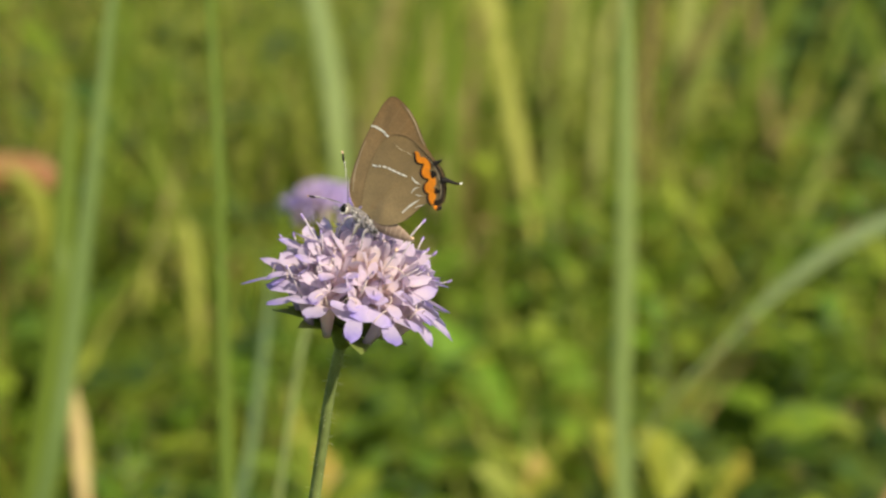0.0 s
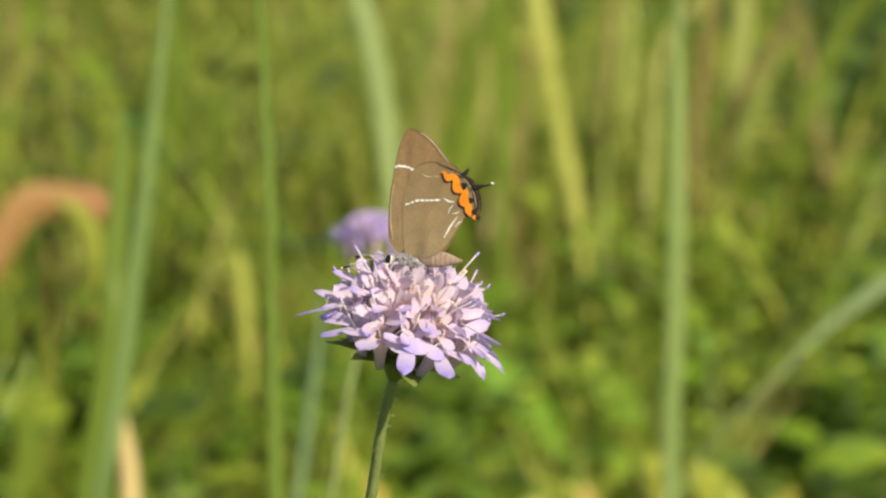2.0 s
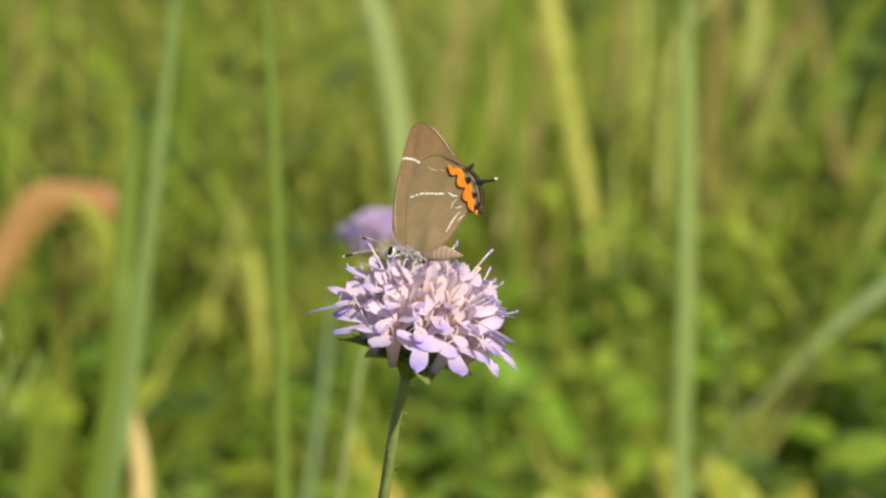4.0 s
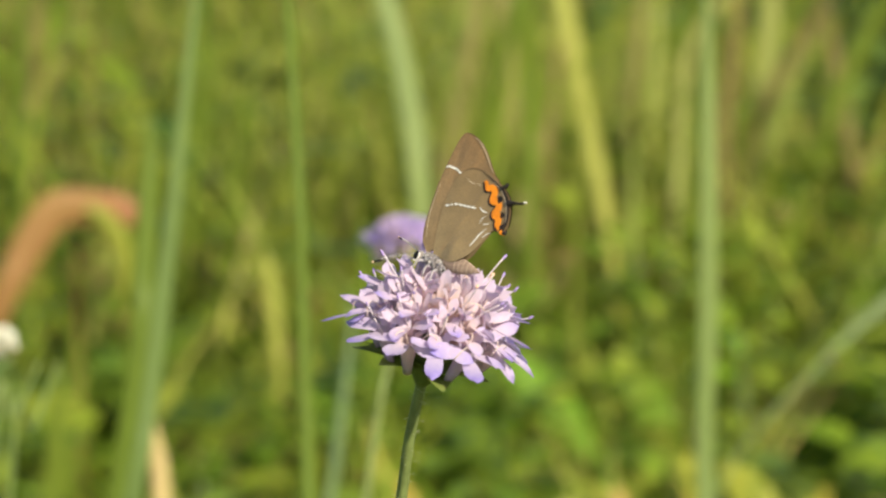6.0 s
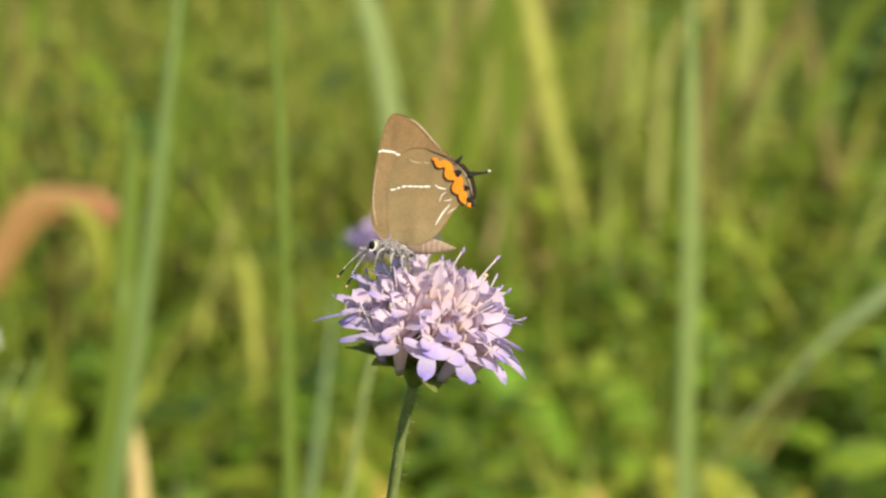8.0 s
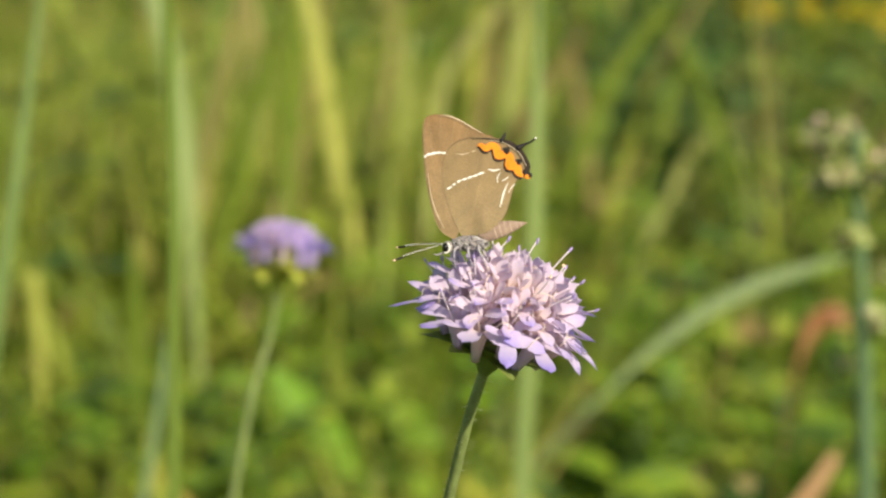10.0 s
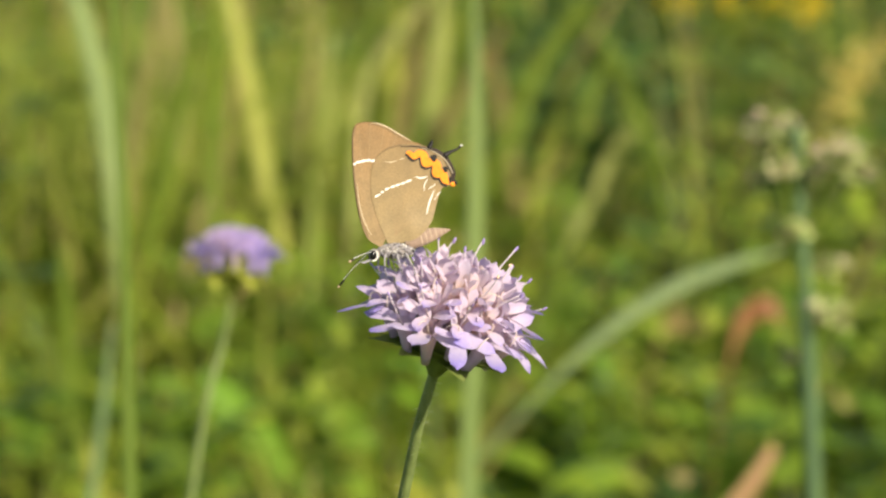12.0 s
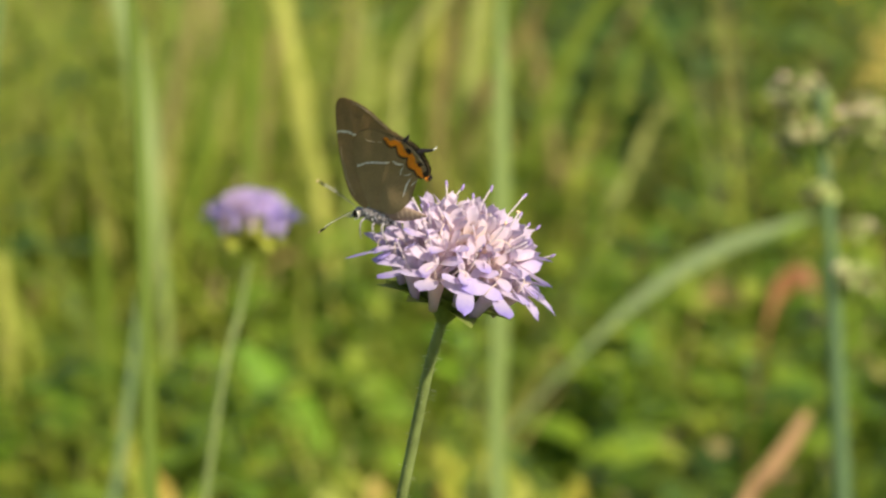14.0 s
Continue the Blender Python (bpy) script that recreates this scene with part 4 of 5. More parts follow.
def scabious(foot, stem_line, axis_tilt, axis_turn, label, stem_r, size=1.0, seed=1, materials=None, head_shift=0.0045, full=True, bract_material=None, flat=1.0, spread=1.0, cup_depth=1.0, bract_size=1.0, bract_rise=(10, 40), bract_z=0.0008, rim_turns=tuple(range(0, 360, 30))):
    """A scabious plant: hairy stem, bracts and a domed head of florets. The head sits on the stem's last point."""
    rng = random.Random(seed)
    bract_material = bract_material or M_BRACT
    big, mid, small = florets_of(*(materials or ("near", M_PETAL, M_PETAL_SMALL)))
    thing = tagged(new("scabious_flower"), label, "flower", "scabious flowers")
    thing.location = foot
    loc = [Vector(p) - Vector(foot) for p in stem_line]
    stem = piece("stem", mesh_from("stem", *tube(loc, stem_r, 10, 40), M_STEM), thing, label="slim hairy green stem")
    top = loc[-1]
    if full:
        hv = []
        line = spline(loc, 200)
        for i in range(150):
            k = rng.randrange(120, 199)
            a = rng.uniform(0, 2 * math.pi)
            out = Vector((math.cos(a), math.sin(a), rng.uniform(-0.4, 0.3)))
            s = line[k] + out * stem_r[-1] * 0.9
            hv.append(tube([s, s + out * rng.uniform(0.0003, 0.0011)], [0.00002, 0.00001], 3, 1))
        piece("stem_hairs", mesh_from("stem_hairs", *merge(*hv), M_HAIR), stem, label="short pale hairs")["kind"] = "stuff"
    head = Matrix.Translation(top) @ pose(0, 0, 0, 0, 0, axis_turn) @ pose(0, 0, 0, 0, axis_tilt, 0) @ Matrix.Diagonal((size, size, size * flat, 1))
    cup = tube([(0, 0, -0.0012), (0, 0, 0.0006), (0, 0, 0.0030), (0, 0, 0.0052)], [stem_r[-1], 0.0018, 0.0052, 0.0062], 16, 9)
    deep = head @ Matrix.Diagonal((1, 1, cup_depth, 1))
    piece("receptacle", mesh_from("receptacle", *cup, bract_material), thing, deep, "green cup under the flower head")
    bract = [mesh_from("bract", *leaf_sheet(ln, 0.0028, 0.3, 0.15, 6, 0.8, 2, 0.6), bract_material) for ln in (0.0056, 0.0068)]
    for i in range(16):
        a = 360 / 16 * i + rng.uniform(-8, 8)
        piece("bract", bract[i % 2], thing, head @ pose(0, 0, bract_z, 0, 0, a) @ pose(0.0016, 0, 0, 0, -rng.uniform(*bract_rise), 0) @ Matrix.Scale(bract_size, 4))
    up = Matrix.Translation((0, 0, head_shift))
    # a dome of florets: an outer ring that spreads and droops, smaller and more upright ones towards the middle
    rim = [a - axis_turn for a in rim_turns]
    rings = [(rim, 0.0078, 0.0012, 36, big, 1.0), (12, 0.0069, 0.0028, 38, mid, 1.0), (12, 0.0056, 0.0044, 30, mid, 0.92), (10, 0.0042, 0.0053, 21, small, 1.1), (7, 0.0026, 0.0058, 13, small, 1.08), (3, 0.0010, 0.0061, 6, small, 1.0)]
    stamens = [stamen_mesh(70 + i, M_ANTHER) for i in range(5)] + [stamen_mesh(80, M_CREAM)]
    curls = [curl_mesh(90 + i) for i in range(4)]
    for turns, r, z, tilt, kinds, s in rings:
        if kinds is not big:
            turns = [360 / turns * i + 180 / turns + rng.uniform(-8, 8) for i in range(turns)]
        for a in turns:
            m = head @ up @ pose(0, 0, 0, 0, 0, a) @ pose(r * rng.uniform(0.95, 1.05), 0, z + rng.uniform(-4, 4) * 1e-4, 0, (tilt + rng.uniform(-9, 9)) * spread, 0)
            m = m @ pose(0, 0, 0, 0, 0, rng.uniform(-16, 16) + (rng.choice((0, 90, -90, 180)) if kinds is small else 0)) @ Matrix.Scale(s * rng.uniform(0.9, 1.1), 4)
            piece("floret", kinds[rng.randrange(6)], thing, m)
            if full:
                for q in range(rng.choice((0, 1, 1))):
                    piece("filament", curls[rng.randrange(4)], thing, m @ pose(0, 0, 0, 0, 0, rng.uniform(-80, 80)))
                if rng.random() < (0.25 if kinds is big else 0.62):
                    fil, ant = stamens[rng.choice((0, 1, 2, 3, 4, 0, 1, 2, 3, 4, 5))]
                    st = piece("stamen", fil, thing, m @ pose(rng.uniform(-4, 4) * 1e-4, rng.uniform(-4, 4) * 1e-4, -0.0006, rng.uniform(-14, 14), rng.uniform(-24, 10), rng.uniform(0, 360)))
                    piece("anther", ant, st)
    return thing


# ---- other flowering plants ----
def umbel_plant(foot, line, clusters, stem_material, floret_material, label, stem_r=0.0016, spread=0.009, name="umbel_plant"):
    rng = random.Random(len(clusters) + int(abs(foot[0]) * 1000))
    thing = tagged(new(name), label, "wild flower")
    thing.location = foot
    f = Vector(foot)
    loc = [Vector(p) - f for p in line]
    piece("stem", mesh_from("stem", *tube(loc, [stem_r * 1.2, stem_r, stem_r * 0.7], 8, 24), stem_material), thing)
    for c in clusters:
        c = Vector(c) - f
        start = min(spline(loc, 30), key=lambda q: (q - (c - Vector((0, 0, 0.022)))).length)
        piece("branch", mesh_from("branch", *tube([start, start.lerp(c, 0.6) + Vector((0, 0, -0.003)), c], [stem_r * 0.4, stem_r * 0.3, stem_r * 0.3], 6, 8), M_GREEN), thing)
        blobs = []
        for i in range(13):
            d = Vector((rng.gauss(0, 1), rng.gauss(0, 1), rng.gauss(0, 0.6)))
            d = d.normalized() * rng.uniform(0.3, 1) * spread
            for k in range(4):
                m = Matrix.Translation(c + d) @ pose(0, 0, 0, rng.uniform(-50, 50), rng.uniform(-50, 20), 90 * k + rng.uniform(-20, 20))
                blobs.append(moved(leaf_sheet(0.0032, 0.0024, 0.2, 0.2, 3), m))
        piece("flower_head", mesh_from("flower_head", *merge(*blobs), floret_material), thing)
    return thing


def herb(foot, height, count, length, label, material=None, seed=1, lobed=False, name="herb"):
    """A leafy herb: a short stem with stalked leaves, each its own piece."""
    rng = random.Random(seed)
    thing = tagged(new(name), label, "herb", "leafy herbs")
    thing.location = foot
    piece("stem", mesh_from("stem", *tube([(0, 0, 0), (0.004, 0, height * 0.5), (0, 0.004, height * 0.9)], [0.0022, 0.0017, 0.001], 7, 10), M_DARKSTEM), thing)
    meshes = []
    for k in range(3):
        if lobed:
            lobes = [moved(leaf_sheet(length * rng.uniform(0.5, 0.65), length * 0.26, 0.25, 0.2), pose(length * u, 0, 0, 0, rng.uniform(-15, 10), a)) for u, a in ((0.25, 52), (0.25, -52), (0.5, 38), (0.5, -38), (0.6, 0))]
            lobes.append(tube([(0, 0, 0), (length * 0.65, 0, 0)], [0.0009, 0.0006], 5, 3))
            meshes.append(mesh_from("leaf", *merge(*lobes), material or M_HERB))
        else:
            meshes.append(mesh_from("leaf", *leaf_sheet(length * rng.uniform(0.85, 1.1), length * 0.5, 0.25, 0.25, 7, 0.6), material or M_HERB))
    for i in range(count):
        h = height * (0.35 + 0.62 * i / count)
        m = pose(0, 0, h, 0, 0, 137.5 * i + rng.uniform(-20, 20)) @ pose(0.001, 0, 0, rng.uniform(-15, 15), rng.uniform(-50, -5), 0) @ Matrix.Scale(1.1 - 0.45 * i / count, 4)
        piece("leaf", meshes[i % 3], thing, m)
    return thing


def lobed_herb(foot, base, tips, width, label):
    """A herb with one palmate leaf: a stalk, and lobes that spread from its top."""
    thing = tagged(new("lobed_herb"), label, "herb", "leafy herbs")
    thing.location = foot
    f, b = Vector(foot), Vector(base)
    piece("leaf_stalk", mesh_from("leaf_stalk", *tube([(0, 0, 0), (b - f) * 0.5 + Vector((0.003, 0.004, 0)), b - f], [0.0016, 0.0013, 0.001], 7, 12), M_DARKSTEM), thing)
    for k, tip in enumerate(tips):
        way = Vector(tip) - b
        along = way.normalized()
        side = along.cross(Vector((0.3, -0.8, 0.55)) - along * along.dot(Vector((0.3, -0.8, 0.55)))).normalized() * -1
        up = along.cross(side)
        m = Matrix((along, side, up)).transposed().to_4x4()
        m.translation = b - f
        n = way.length
        lobe = [leaf_sheet(n, width * (1.1 if k % 2 else 0.95), 0.25, 0.05, 9, 0.35, 2, 0.45)]
        for u, a in ((0.45, 32), (0.5, -34), (0.65, 26)):
            lobe.append(moved(leaf_sheet(n * 0.36, width * 0.5, 0.2, 0.1, 5, 0.4), pose(n * u, 0, 0.0008, 0, 0, a)))
        piece("leaf_lobe", mesh_from("leaf_lobe", *merge(*lobe), M_LOBED), thing, m)
    return thing


# ---- the resting butterfly: origin in its thorax, head towards -x, wings closed over the back ----
MM = 0.001


def outline(points, n=90):
    p = [Vector((x * MM, 0, z * MM)) for x, z in points]
    return spline(p + [p[0]], n)[:-1]


def folds(x, z):
    """Shallow pleats that fan out from the wing's base; near zero where the wing is narrow."""
    r, a = math.hypot(x + 0.6, z), math.atan2(x + 0.6, z + 0.4)
    return MM * (0.030 * math.sin(17 * a + 0.6) + 0.018 * math.sin(41 * a)) * min(1.0, max(0.0, (r - 1.0) / 6.0))


def flare(x, z, y):
    """The hindwings stand apart where they fold round the abdomen."""
    k = min(1.0, max(0.0, (x - 0.2) / 2.0))
    return MM * 0.42 * k * k * (3 - 2 * k) * math.exp(-((z - 1.6) / 2.0) ** 2) * (1 if y > 0 else -1)


def wing_mesh(name, points, centre, material, y, cup=0.35, rings=8):
    """A thin closed wing sheet with a slight bulge and a real thickness."""
    rim = outline(points)
    c = Vector((centre[0] * MM, 0, centre[1] * MM))
    verts, faces, n = [], [], len(rim)
    for side in (0, 1):
        for k in range(1, rings + 1):
            s = k / (rings - 1) * 0.988 if k < rings else 1.0
            for q in rim:
                v = c.lerp(q, s)
                verts.append(Vector((v.x, folds(v.x / MM, v.z / MM) + flare(v.x / MM, v.z / MM, y) + y * MM + cup * MM * (1 - s * s) * (1 if y > 0 else -1) * 0.5 + (side * 0.02 * MM), v.z)))
        verts.append(Vector((c.x, folds(c.x / MM, c.z / MM) + flare(c.x / MM, c.z / MM, y) + y * MM + cup * MM * (1 if y > 0 else -1) * 0.5 + side * 0.02 * MM, c.z)))
    per = rings * n + 1
    for side in (0, 1):
        o = side * per
        for k in range(rings - 1):
            for j in range(n):
                a = (o + k * n + j, o + k * n + (j + 1) % n, o + (k + 1) * n + (j + 1) % n, o + (k + 1) * n + j)
                faces.append(a if side else a[::-1])
        for j in range(n):
            a = (o + rings * n, o + (j + 1) % n, o + j)
            faces.append(a if side else a[::-1])
    for j in range(n):
        k = (rings - 1) * n
        faces.append((k + j, k + (j + 1) % n, per + k + (j + 1) % n, per + k + j))
    return mesh_from(name, verts, faces, material, flat=n)


def bulge(points, centre, cup, y):
    """How far the wing sheet stands out over a point of its plane."""
    rim = outline(points)
    c = Vector((centre[0] * MM, 0, centre[1] * MM))

    def lift(x, z):
        v = Vector((x * MM, 0, z * MM)) - c
        if v.length < 1e-7:
            return folds(x, z) + flare(x, z, y) + y * MM + cup * MM * 0.5 * (1 if y > 0 else -1)
        a = math.atan2(v.z, v.x)
        q = min(rim, key=lambda p: abs(math.remainder(math.atan2((p - c).z, (p - c).x) - a, 2 * math.pi)))
        s = min(1.0, v.length / (q - c).length)
        return folds(x, z) + flare(x, z, y) + y * MM + cup * MM * (1 - s * s) * (1 if y > 0 else -1) * 0.5
    return lift


def stroke(points, widths, lift, out, n=14):
    """A thin raised line on a wing."""
    pts = spline([Vector((x * MM, 0, z * MM)) for x, z in points], n)
    verts, faces = [], []
    for i, q in enumerate(pts):
        way = (pts[min(i + 1, n)] - pts[max(i - 1, 0)]).normalized()
        s = i / n * (len(widths) - 1)
        k = min(int(s), len(widths) - 2)
        w = (widths[k] + (widths[k + 1] - widths[k]) * (s - k)) * MM * 0.5
        side = Vector((-way.z, 0, way.x)) * w
        for e, h in ((-1, 0.0), (0, 0.014), (1, 0.0)):
            v = q + side * e
            y = lift(v.x / MM, v.z / MM)
            verts.append(Vector((v.x, y + (out + h * MM) * (1 if y > 0 else -1), v.z)))
    for i in range(n):
        for j in (0, 1):
            faces.append((i * 3 + j, i * 3 + j + 1, i * 3 + 4 + j, i * 3 + 3 + j))
    return verts, faces


def spot(x, z, rx, rz, lift, out, wob=0.0, turn=0.0, n=18):
    verts = [Vector((x * MM, lift(x, z) + (out + 0.012 * MM) * (1 if lift(x, z) > 0 else -1), z * MM))]
    for j in range(n):
        a = 2 * math.pi * j / n
        r = 1 + wob * math.sin(3 * a + x * 5)
        u, w = rx * r * math.cos(a), rz * r * math.sin(a)
        px, pz = x + u * math.cos(turn) - w * math.sin(turn), z + u * math.sin(turn) + w * math.cos(turn)
        y = lift(px, pz)
        verts.append(Vector((px * MM, y + out * (1 if y > 0 else -1), pz * MM)))
    return verts, [(0, j + 1, (j + 1) % n + 1) for j in range(n)]


FORE = [(-1.9, 0.0), (-3.5, 1.2), (-4.4, 3.8), (-4.92, 7.0), (-5.15, 10.2), (-5.15, 13.2), (-4.8, 14.6), (-3.95, 15.05), (-2.6, 15.0), (-0.9, 14.5), (0.9, 13.4), (2.35, 12.5), (3.4, 11.9), (1.8, 9.0), (0.0, 4.7), (-1.3, 0.6)]
HIND = [(-0.9, 0.4), (-2.05, 2.9), (-2.87, 5.85), (-2.98, 8.8), (-2.34, 10.7), (-1.0, 11.8), (0.9, 12.25), (2.9, 12.15), (4.25, 11.85), (5.3, 11.45), (6.45, 10.65), (7.15, 9.5), (7.6, 8.3), (7.25, 7.2), (6.0, 6.8), (5.4, 5.3), (4.45, 2.7), (2.6, 0.9), (0.3, 0.3)]


def hairstreak():
    thing = tagged(new("butterfly"), "brown hairstreak butterfly with closed wings, white line and orange edge", "butterfly")
    body = {}
    piece("thorax", mesh_from("thorax", *ellipsoid((-0.1 * MM, 0, -0.45 * MM), (2.2 * MM, 0.72 * MM, 0.85 * MM), 14, 18), M_FUR), thing, label="grey furry thorax")
    rng = random.Random(4)
    for nm, mat, count in (("pale_fur", M_WHITE, 80), ("dark_fur", M_BLACK, 130), ("grey_fur", M_LEG, 420)):
        tufts = []
        for i in range(count):
            a, b = rng.uniform(0, 2 * math.pi), rng.uniform(-1, 1)
            d = Vector((b, math.sqrt(1 - b * b) * math.cos(a), math.sqrt(1 - b * b) * math.sin(a)))
            s0 = Vector((-0.1 * MM + d.x * 2.1 * MM, d.y * 0.68 * MM, -0.45 * MM + d.z * 0.8 * MM))
            tufts.append(tube([s0, s0 + (d * 0.7 + Vector((0.7, 0, -0.35))) * rng.uniform(0.15, 0.42) * MM], [0.085 * MM, 0.03 * MM], 4, 1))
        piece(nm, mesh_from(nm, *merge(*tufts), mat), thing)["kind"] = "stuff"
    flat = Matrix.Diagonal((1, 0.42, 1, 1))
    spine = [(1.2 * MM, 0, 0.35 * MM), (3.0 * MM, 0, 0.8 * MM), (4.9 * MM, 0, 1.25 * MM), (7.0 * MM, 0, 1.7 * MM)]
    girth = [0.8 * MM, 0.98 * MM, 1.06 * MM, 1.06 * MM, 1.0 * MM, 0.92 * MM, 0.78 * MM, 0.58 * MM, 0.32 * MM, 0.07 * MM]
    abdomen = piece("abdomen", mesh_from("abdomen", *moved(tube(spine, girth, 14, 36), flat), M_ABDOMEN), thing, label="pinkish brown abdomen")
    along = spline([Vector(p) for p in spine], 36)
    for k in (13, 17, 21, 25, 29, 32):
        g = k / 36 * 9
        r = girth[int(g)] + (girth[int(g) + 1] - girth[int(g)]) * (g - int(g)) + 0.012 * MM
        piece("segment_ring", mesh_from("segment_ring", *moved(tube([along[k], along[k].lerp(along[k + 1], 0.8)], [r, r - 0.015 * MM], 14, 2), flat), M_RING), abdomen, label="pale ring of the abdomen")
    head = piece("head", mesh_from("head", *ellipsoid((-2.6 * MM, 0, -0.9 * MM), (0.7 * MM, 0.6 * MM, 0.7 * MM)), M_FUR), thing)
    for s in (-1, 1):
        piece("eye", mesh_from("eye", *ellipsoid((-2.85 * MM, s * 0.42 * MM, -0.95 * MM), (0.44 * MM, 0.3 * MM, 0.58 * MM)), M_EYE), head, label="large black eye")
        rim = [(-2.85 * MM + 0.5 * MM * math.cos(a), s * 0.52 * MM, -0.95 * MM + 0.64 * MM * math.sin(a)) for a in [0.35 * k - 1.9 for k in range(9)]]
        piece("eye_ring", mesh_from("eye_ring", *tube(rim, [0.09 * MM, 0.09 * MM], 6, 16), M_WHITE), head, label="white ring round the eye")
        body[("palp", s)] = piece("palp", mesh_from("palp", *tube([(-3.2 * MM, s * 0.2 * MM, -1.5 * MM), (-3.9 * MM, s * 0.25 * MM, -1.8 * MM), (-4.4 * MM, s * 0.28 * MM, -1.7 * MM)], [0.13 * MM, 0.1 * MM, 0.04 * MM], 6, 6), M_LEG), head)
    # feelers: banded, with a dark club and an orange tip
    for s in (-1, 1):
        rod = tube([(0, 0, 0), (-2.8 * MM, 0, 0.22 * MM), (-5.3 * MM, 0, 0.1 * MM)], [0.05 * MM, 0.042 * MM, 0.05 * MM], 6, 12)
        feeler = piece("antenna", mesh_from("antenna", *rod, M_BLACK), thing, pose(-3.0 * MM, s * 0.3 * MM, -0.45 * MM, 0, 0, 0), "thin black and white banded antenna")
        bands = [moved(tube([(0, 0, 0), (-0.22 * MM, 0, 0)], [0.058 * MM, 0.058 * MM], 6, 1), Matrix.Translation((-(0.3 + 0.37 * k) * MM, 0, (0.02 + 0.022 * min(k, 8)) * MM))) for k in range(14)]
        piece("white_bands", mesh_from("white_bands", *merge(*bands), M_WHITE), feeler)
        piece("club", mesh_from("club", *ellipsoid((-5.85 * MM, 0, 0.06 * MM), (0.68 * MM, 0.14 * MM, 0.14 * MM), 8, 8), M_BLACK), feeler, label="dark club")
        piece("club_tip", mesh_from("club_tip", *ellipsoid((-6.5 * MM, 0, 0.05 * MM), (0.22 * MM, 0.12 * MM, 0.12 * MM), 6, 6), M_CREAM), feeler)
        body[("antenna", s)] = feeler
    for s in (-1, 1):
        for x, fx in ((-1.3, -1.7), (0.1, 0.3), (1.2, 1.9)):
            line = [(x * MM, s * 0.5 * MM, -0.9 * MM), ((0.6 * x + 0.4 * fx - 0.2) * MM, s * 1.2 * MM, -1.3 * MM), (fx * MM, s * 1.4 * MM, -2.6 * MM), ((fx + 0.2) * MM, s * 1.5 * MM, -3.4 * MM)]
            leg = piece("leg", mesh_from("leg", *tube(line, [0.15 * MM, 0.12 * MM, 0.08 * MM, 0.05 * MM], 6, 14), M_LEG), thing, label="grey leg with black bands")
            pts = spline([Vector(p) for p in line], 14)
            piece("leg_bands", mesh_from("leg_bands", *merge(*[tube([pts[k], pts[k].lerp(pts[k + 1], 0.55)], [0.1 * MM, 0.1 * MM], 6, 1) for k in (6, 8, 10, 12)]), M_BLACK), leg)
    for s in (-1, 1):
        yf, yh, cf, ch = s * 0.13, s * 0.155, 0.0, 0.07
        fore = piece("forewing", wing_mesh("forewing", FORE, (-1.8, 8.0), M_WING, yf, cf), thing, label="brown forewing with a white line")
        hind = piece("hindwing", wing_mesh("hindwing", HIND, (1.6, 7.0), M_WINGHIND, yh, ch), thing, label="brown hindwing with orange edge and two tails")
        lf, lh = bulge(FORE, (-1.8, 8.0), cf, yf), bulge(HIND, (1.6, 7.0), ch, yh)
        o = 0.016 * MM if s < 0 else 0.036 * MM
        e = 0.012 * MM
        veins = [stroke([(-2.2, 1.2), (0.5 * (-2.2 + x) - 0.6, 0.5 * (1.2 + z)), (x, z)], [0.09, 0.05], lf, o - 0.012 * MM) for x, z in ((-4.3, 14.4), (-2.9, 14.7), (-1.2, 14.3), (0.4, 13.4), (1.6, 12.7))]
        piece("fore_veins", mesh_from("fore_veins", *merge(*veins), M_VEIN), fore)["kind"] = "stuff"
        veins = [stroke([(0.0, 1.2), (0.45 * x - 0.3, 0.5 * (1.2 + z)), (x, z)], [0.09, 0.04], lh, o - 0.014 * MM) for x, z in ((0.2, 11.8), (2.2, 11.9), (4.1, 11.6), (6.2, 10.3), (7.0, 7.8), (4.6, 4.4))]
        piece("hind_veins", mesh_from("hind_veins", *merge(*veins), M_VEIN), hind)["kind"] = "stuff"
        fringe = stroke([(-3.0, 14.98), (-1.9, 14.82), (-0.7, 14.32), (0.6, 13.52), (2.1, 12.62)], [0.02, 0.10, 0.13, 0.12, 0.06], lf, o, 30)
        piece("fore_fringe", mesh_from("fore_fringe", *fringe, M_FRINGE), fore, label="pale fringe")
        rim = stroke([(-3.4, 14.85), (-2.0, 14.62), (-0.8, 14.1), (0.5, 13.3), (1.9, 12.45)], [0.03, 0.11, 0.13, 0.12, 0.07], lf, o, 30)
        piece("dark_rim", mesh_from("dark_rim", *rim, M_EDGE), fore, label="dark line inside the fringe")
        costa = stroke([(-3.4, 1.3), (-4.3, 3.8), (-4.84, 7.0), (-5.07, 10.2), (-5.07, 13.2), (-4.7, 14.5)], [0.12, 0.16, 0.14, 0.12, 0.1, 0.05], lf, o, 30)
        piece("front_edge", mesh_from("front_edge", *costa, M_EDGE), fore, label="darker brown front edge")
        rib = stroke([(-3.0, 1.5), (-3.9, 3.4), (-4.45, 5.6), (-4.7, 8.0)], [0.05, 0.10, 0.08, 0.03], lf, o + e, 20)
        piece("front_rib", mesh_from("front_rib", *rib, M_FRINGE), fore, label="pale line behind the front edge")
        seam = stroke([(-1.2, 1.0), (-2.0, 2.9), (-2.8, 5.85), (-2.91, 8.8), (-2.28, 10.6), (-0.95, 11.7), (0.9, 12.15)], [0.02, 0.03, 0.035, 0.035, 0.05, 0.14, 0.16], lh, o, 40)
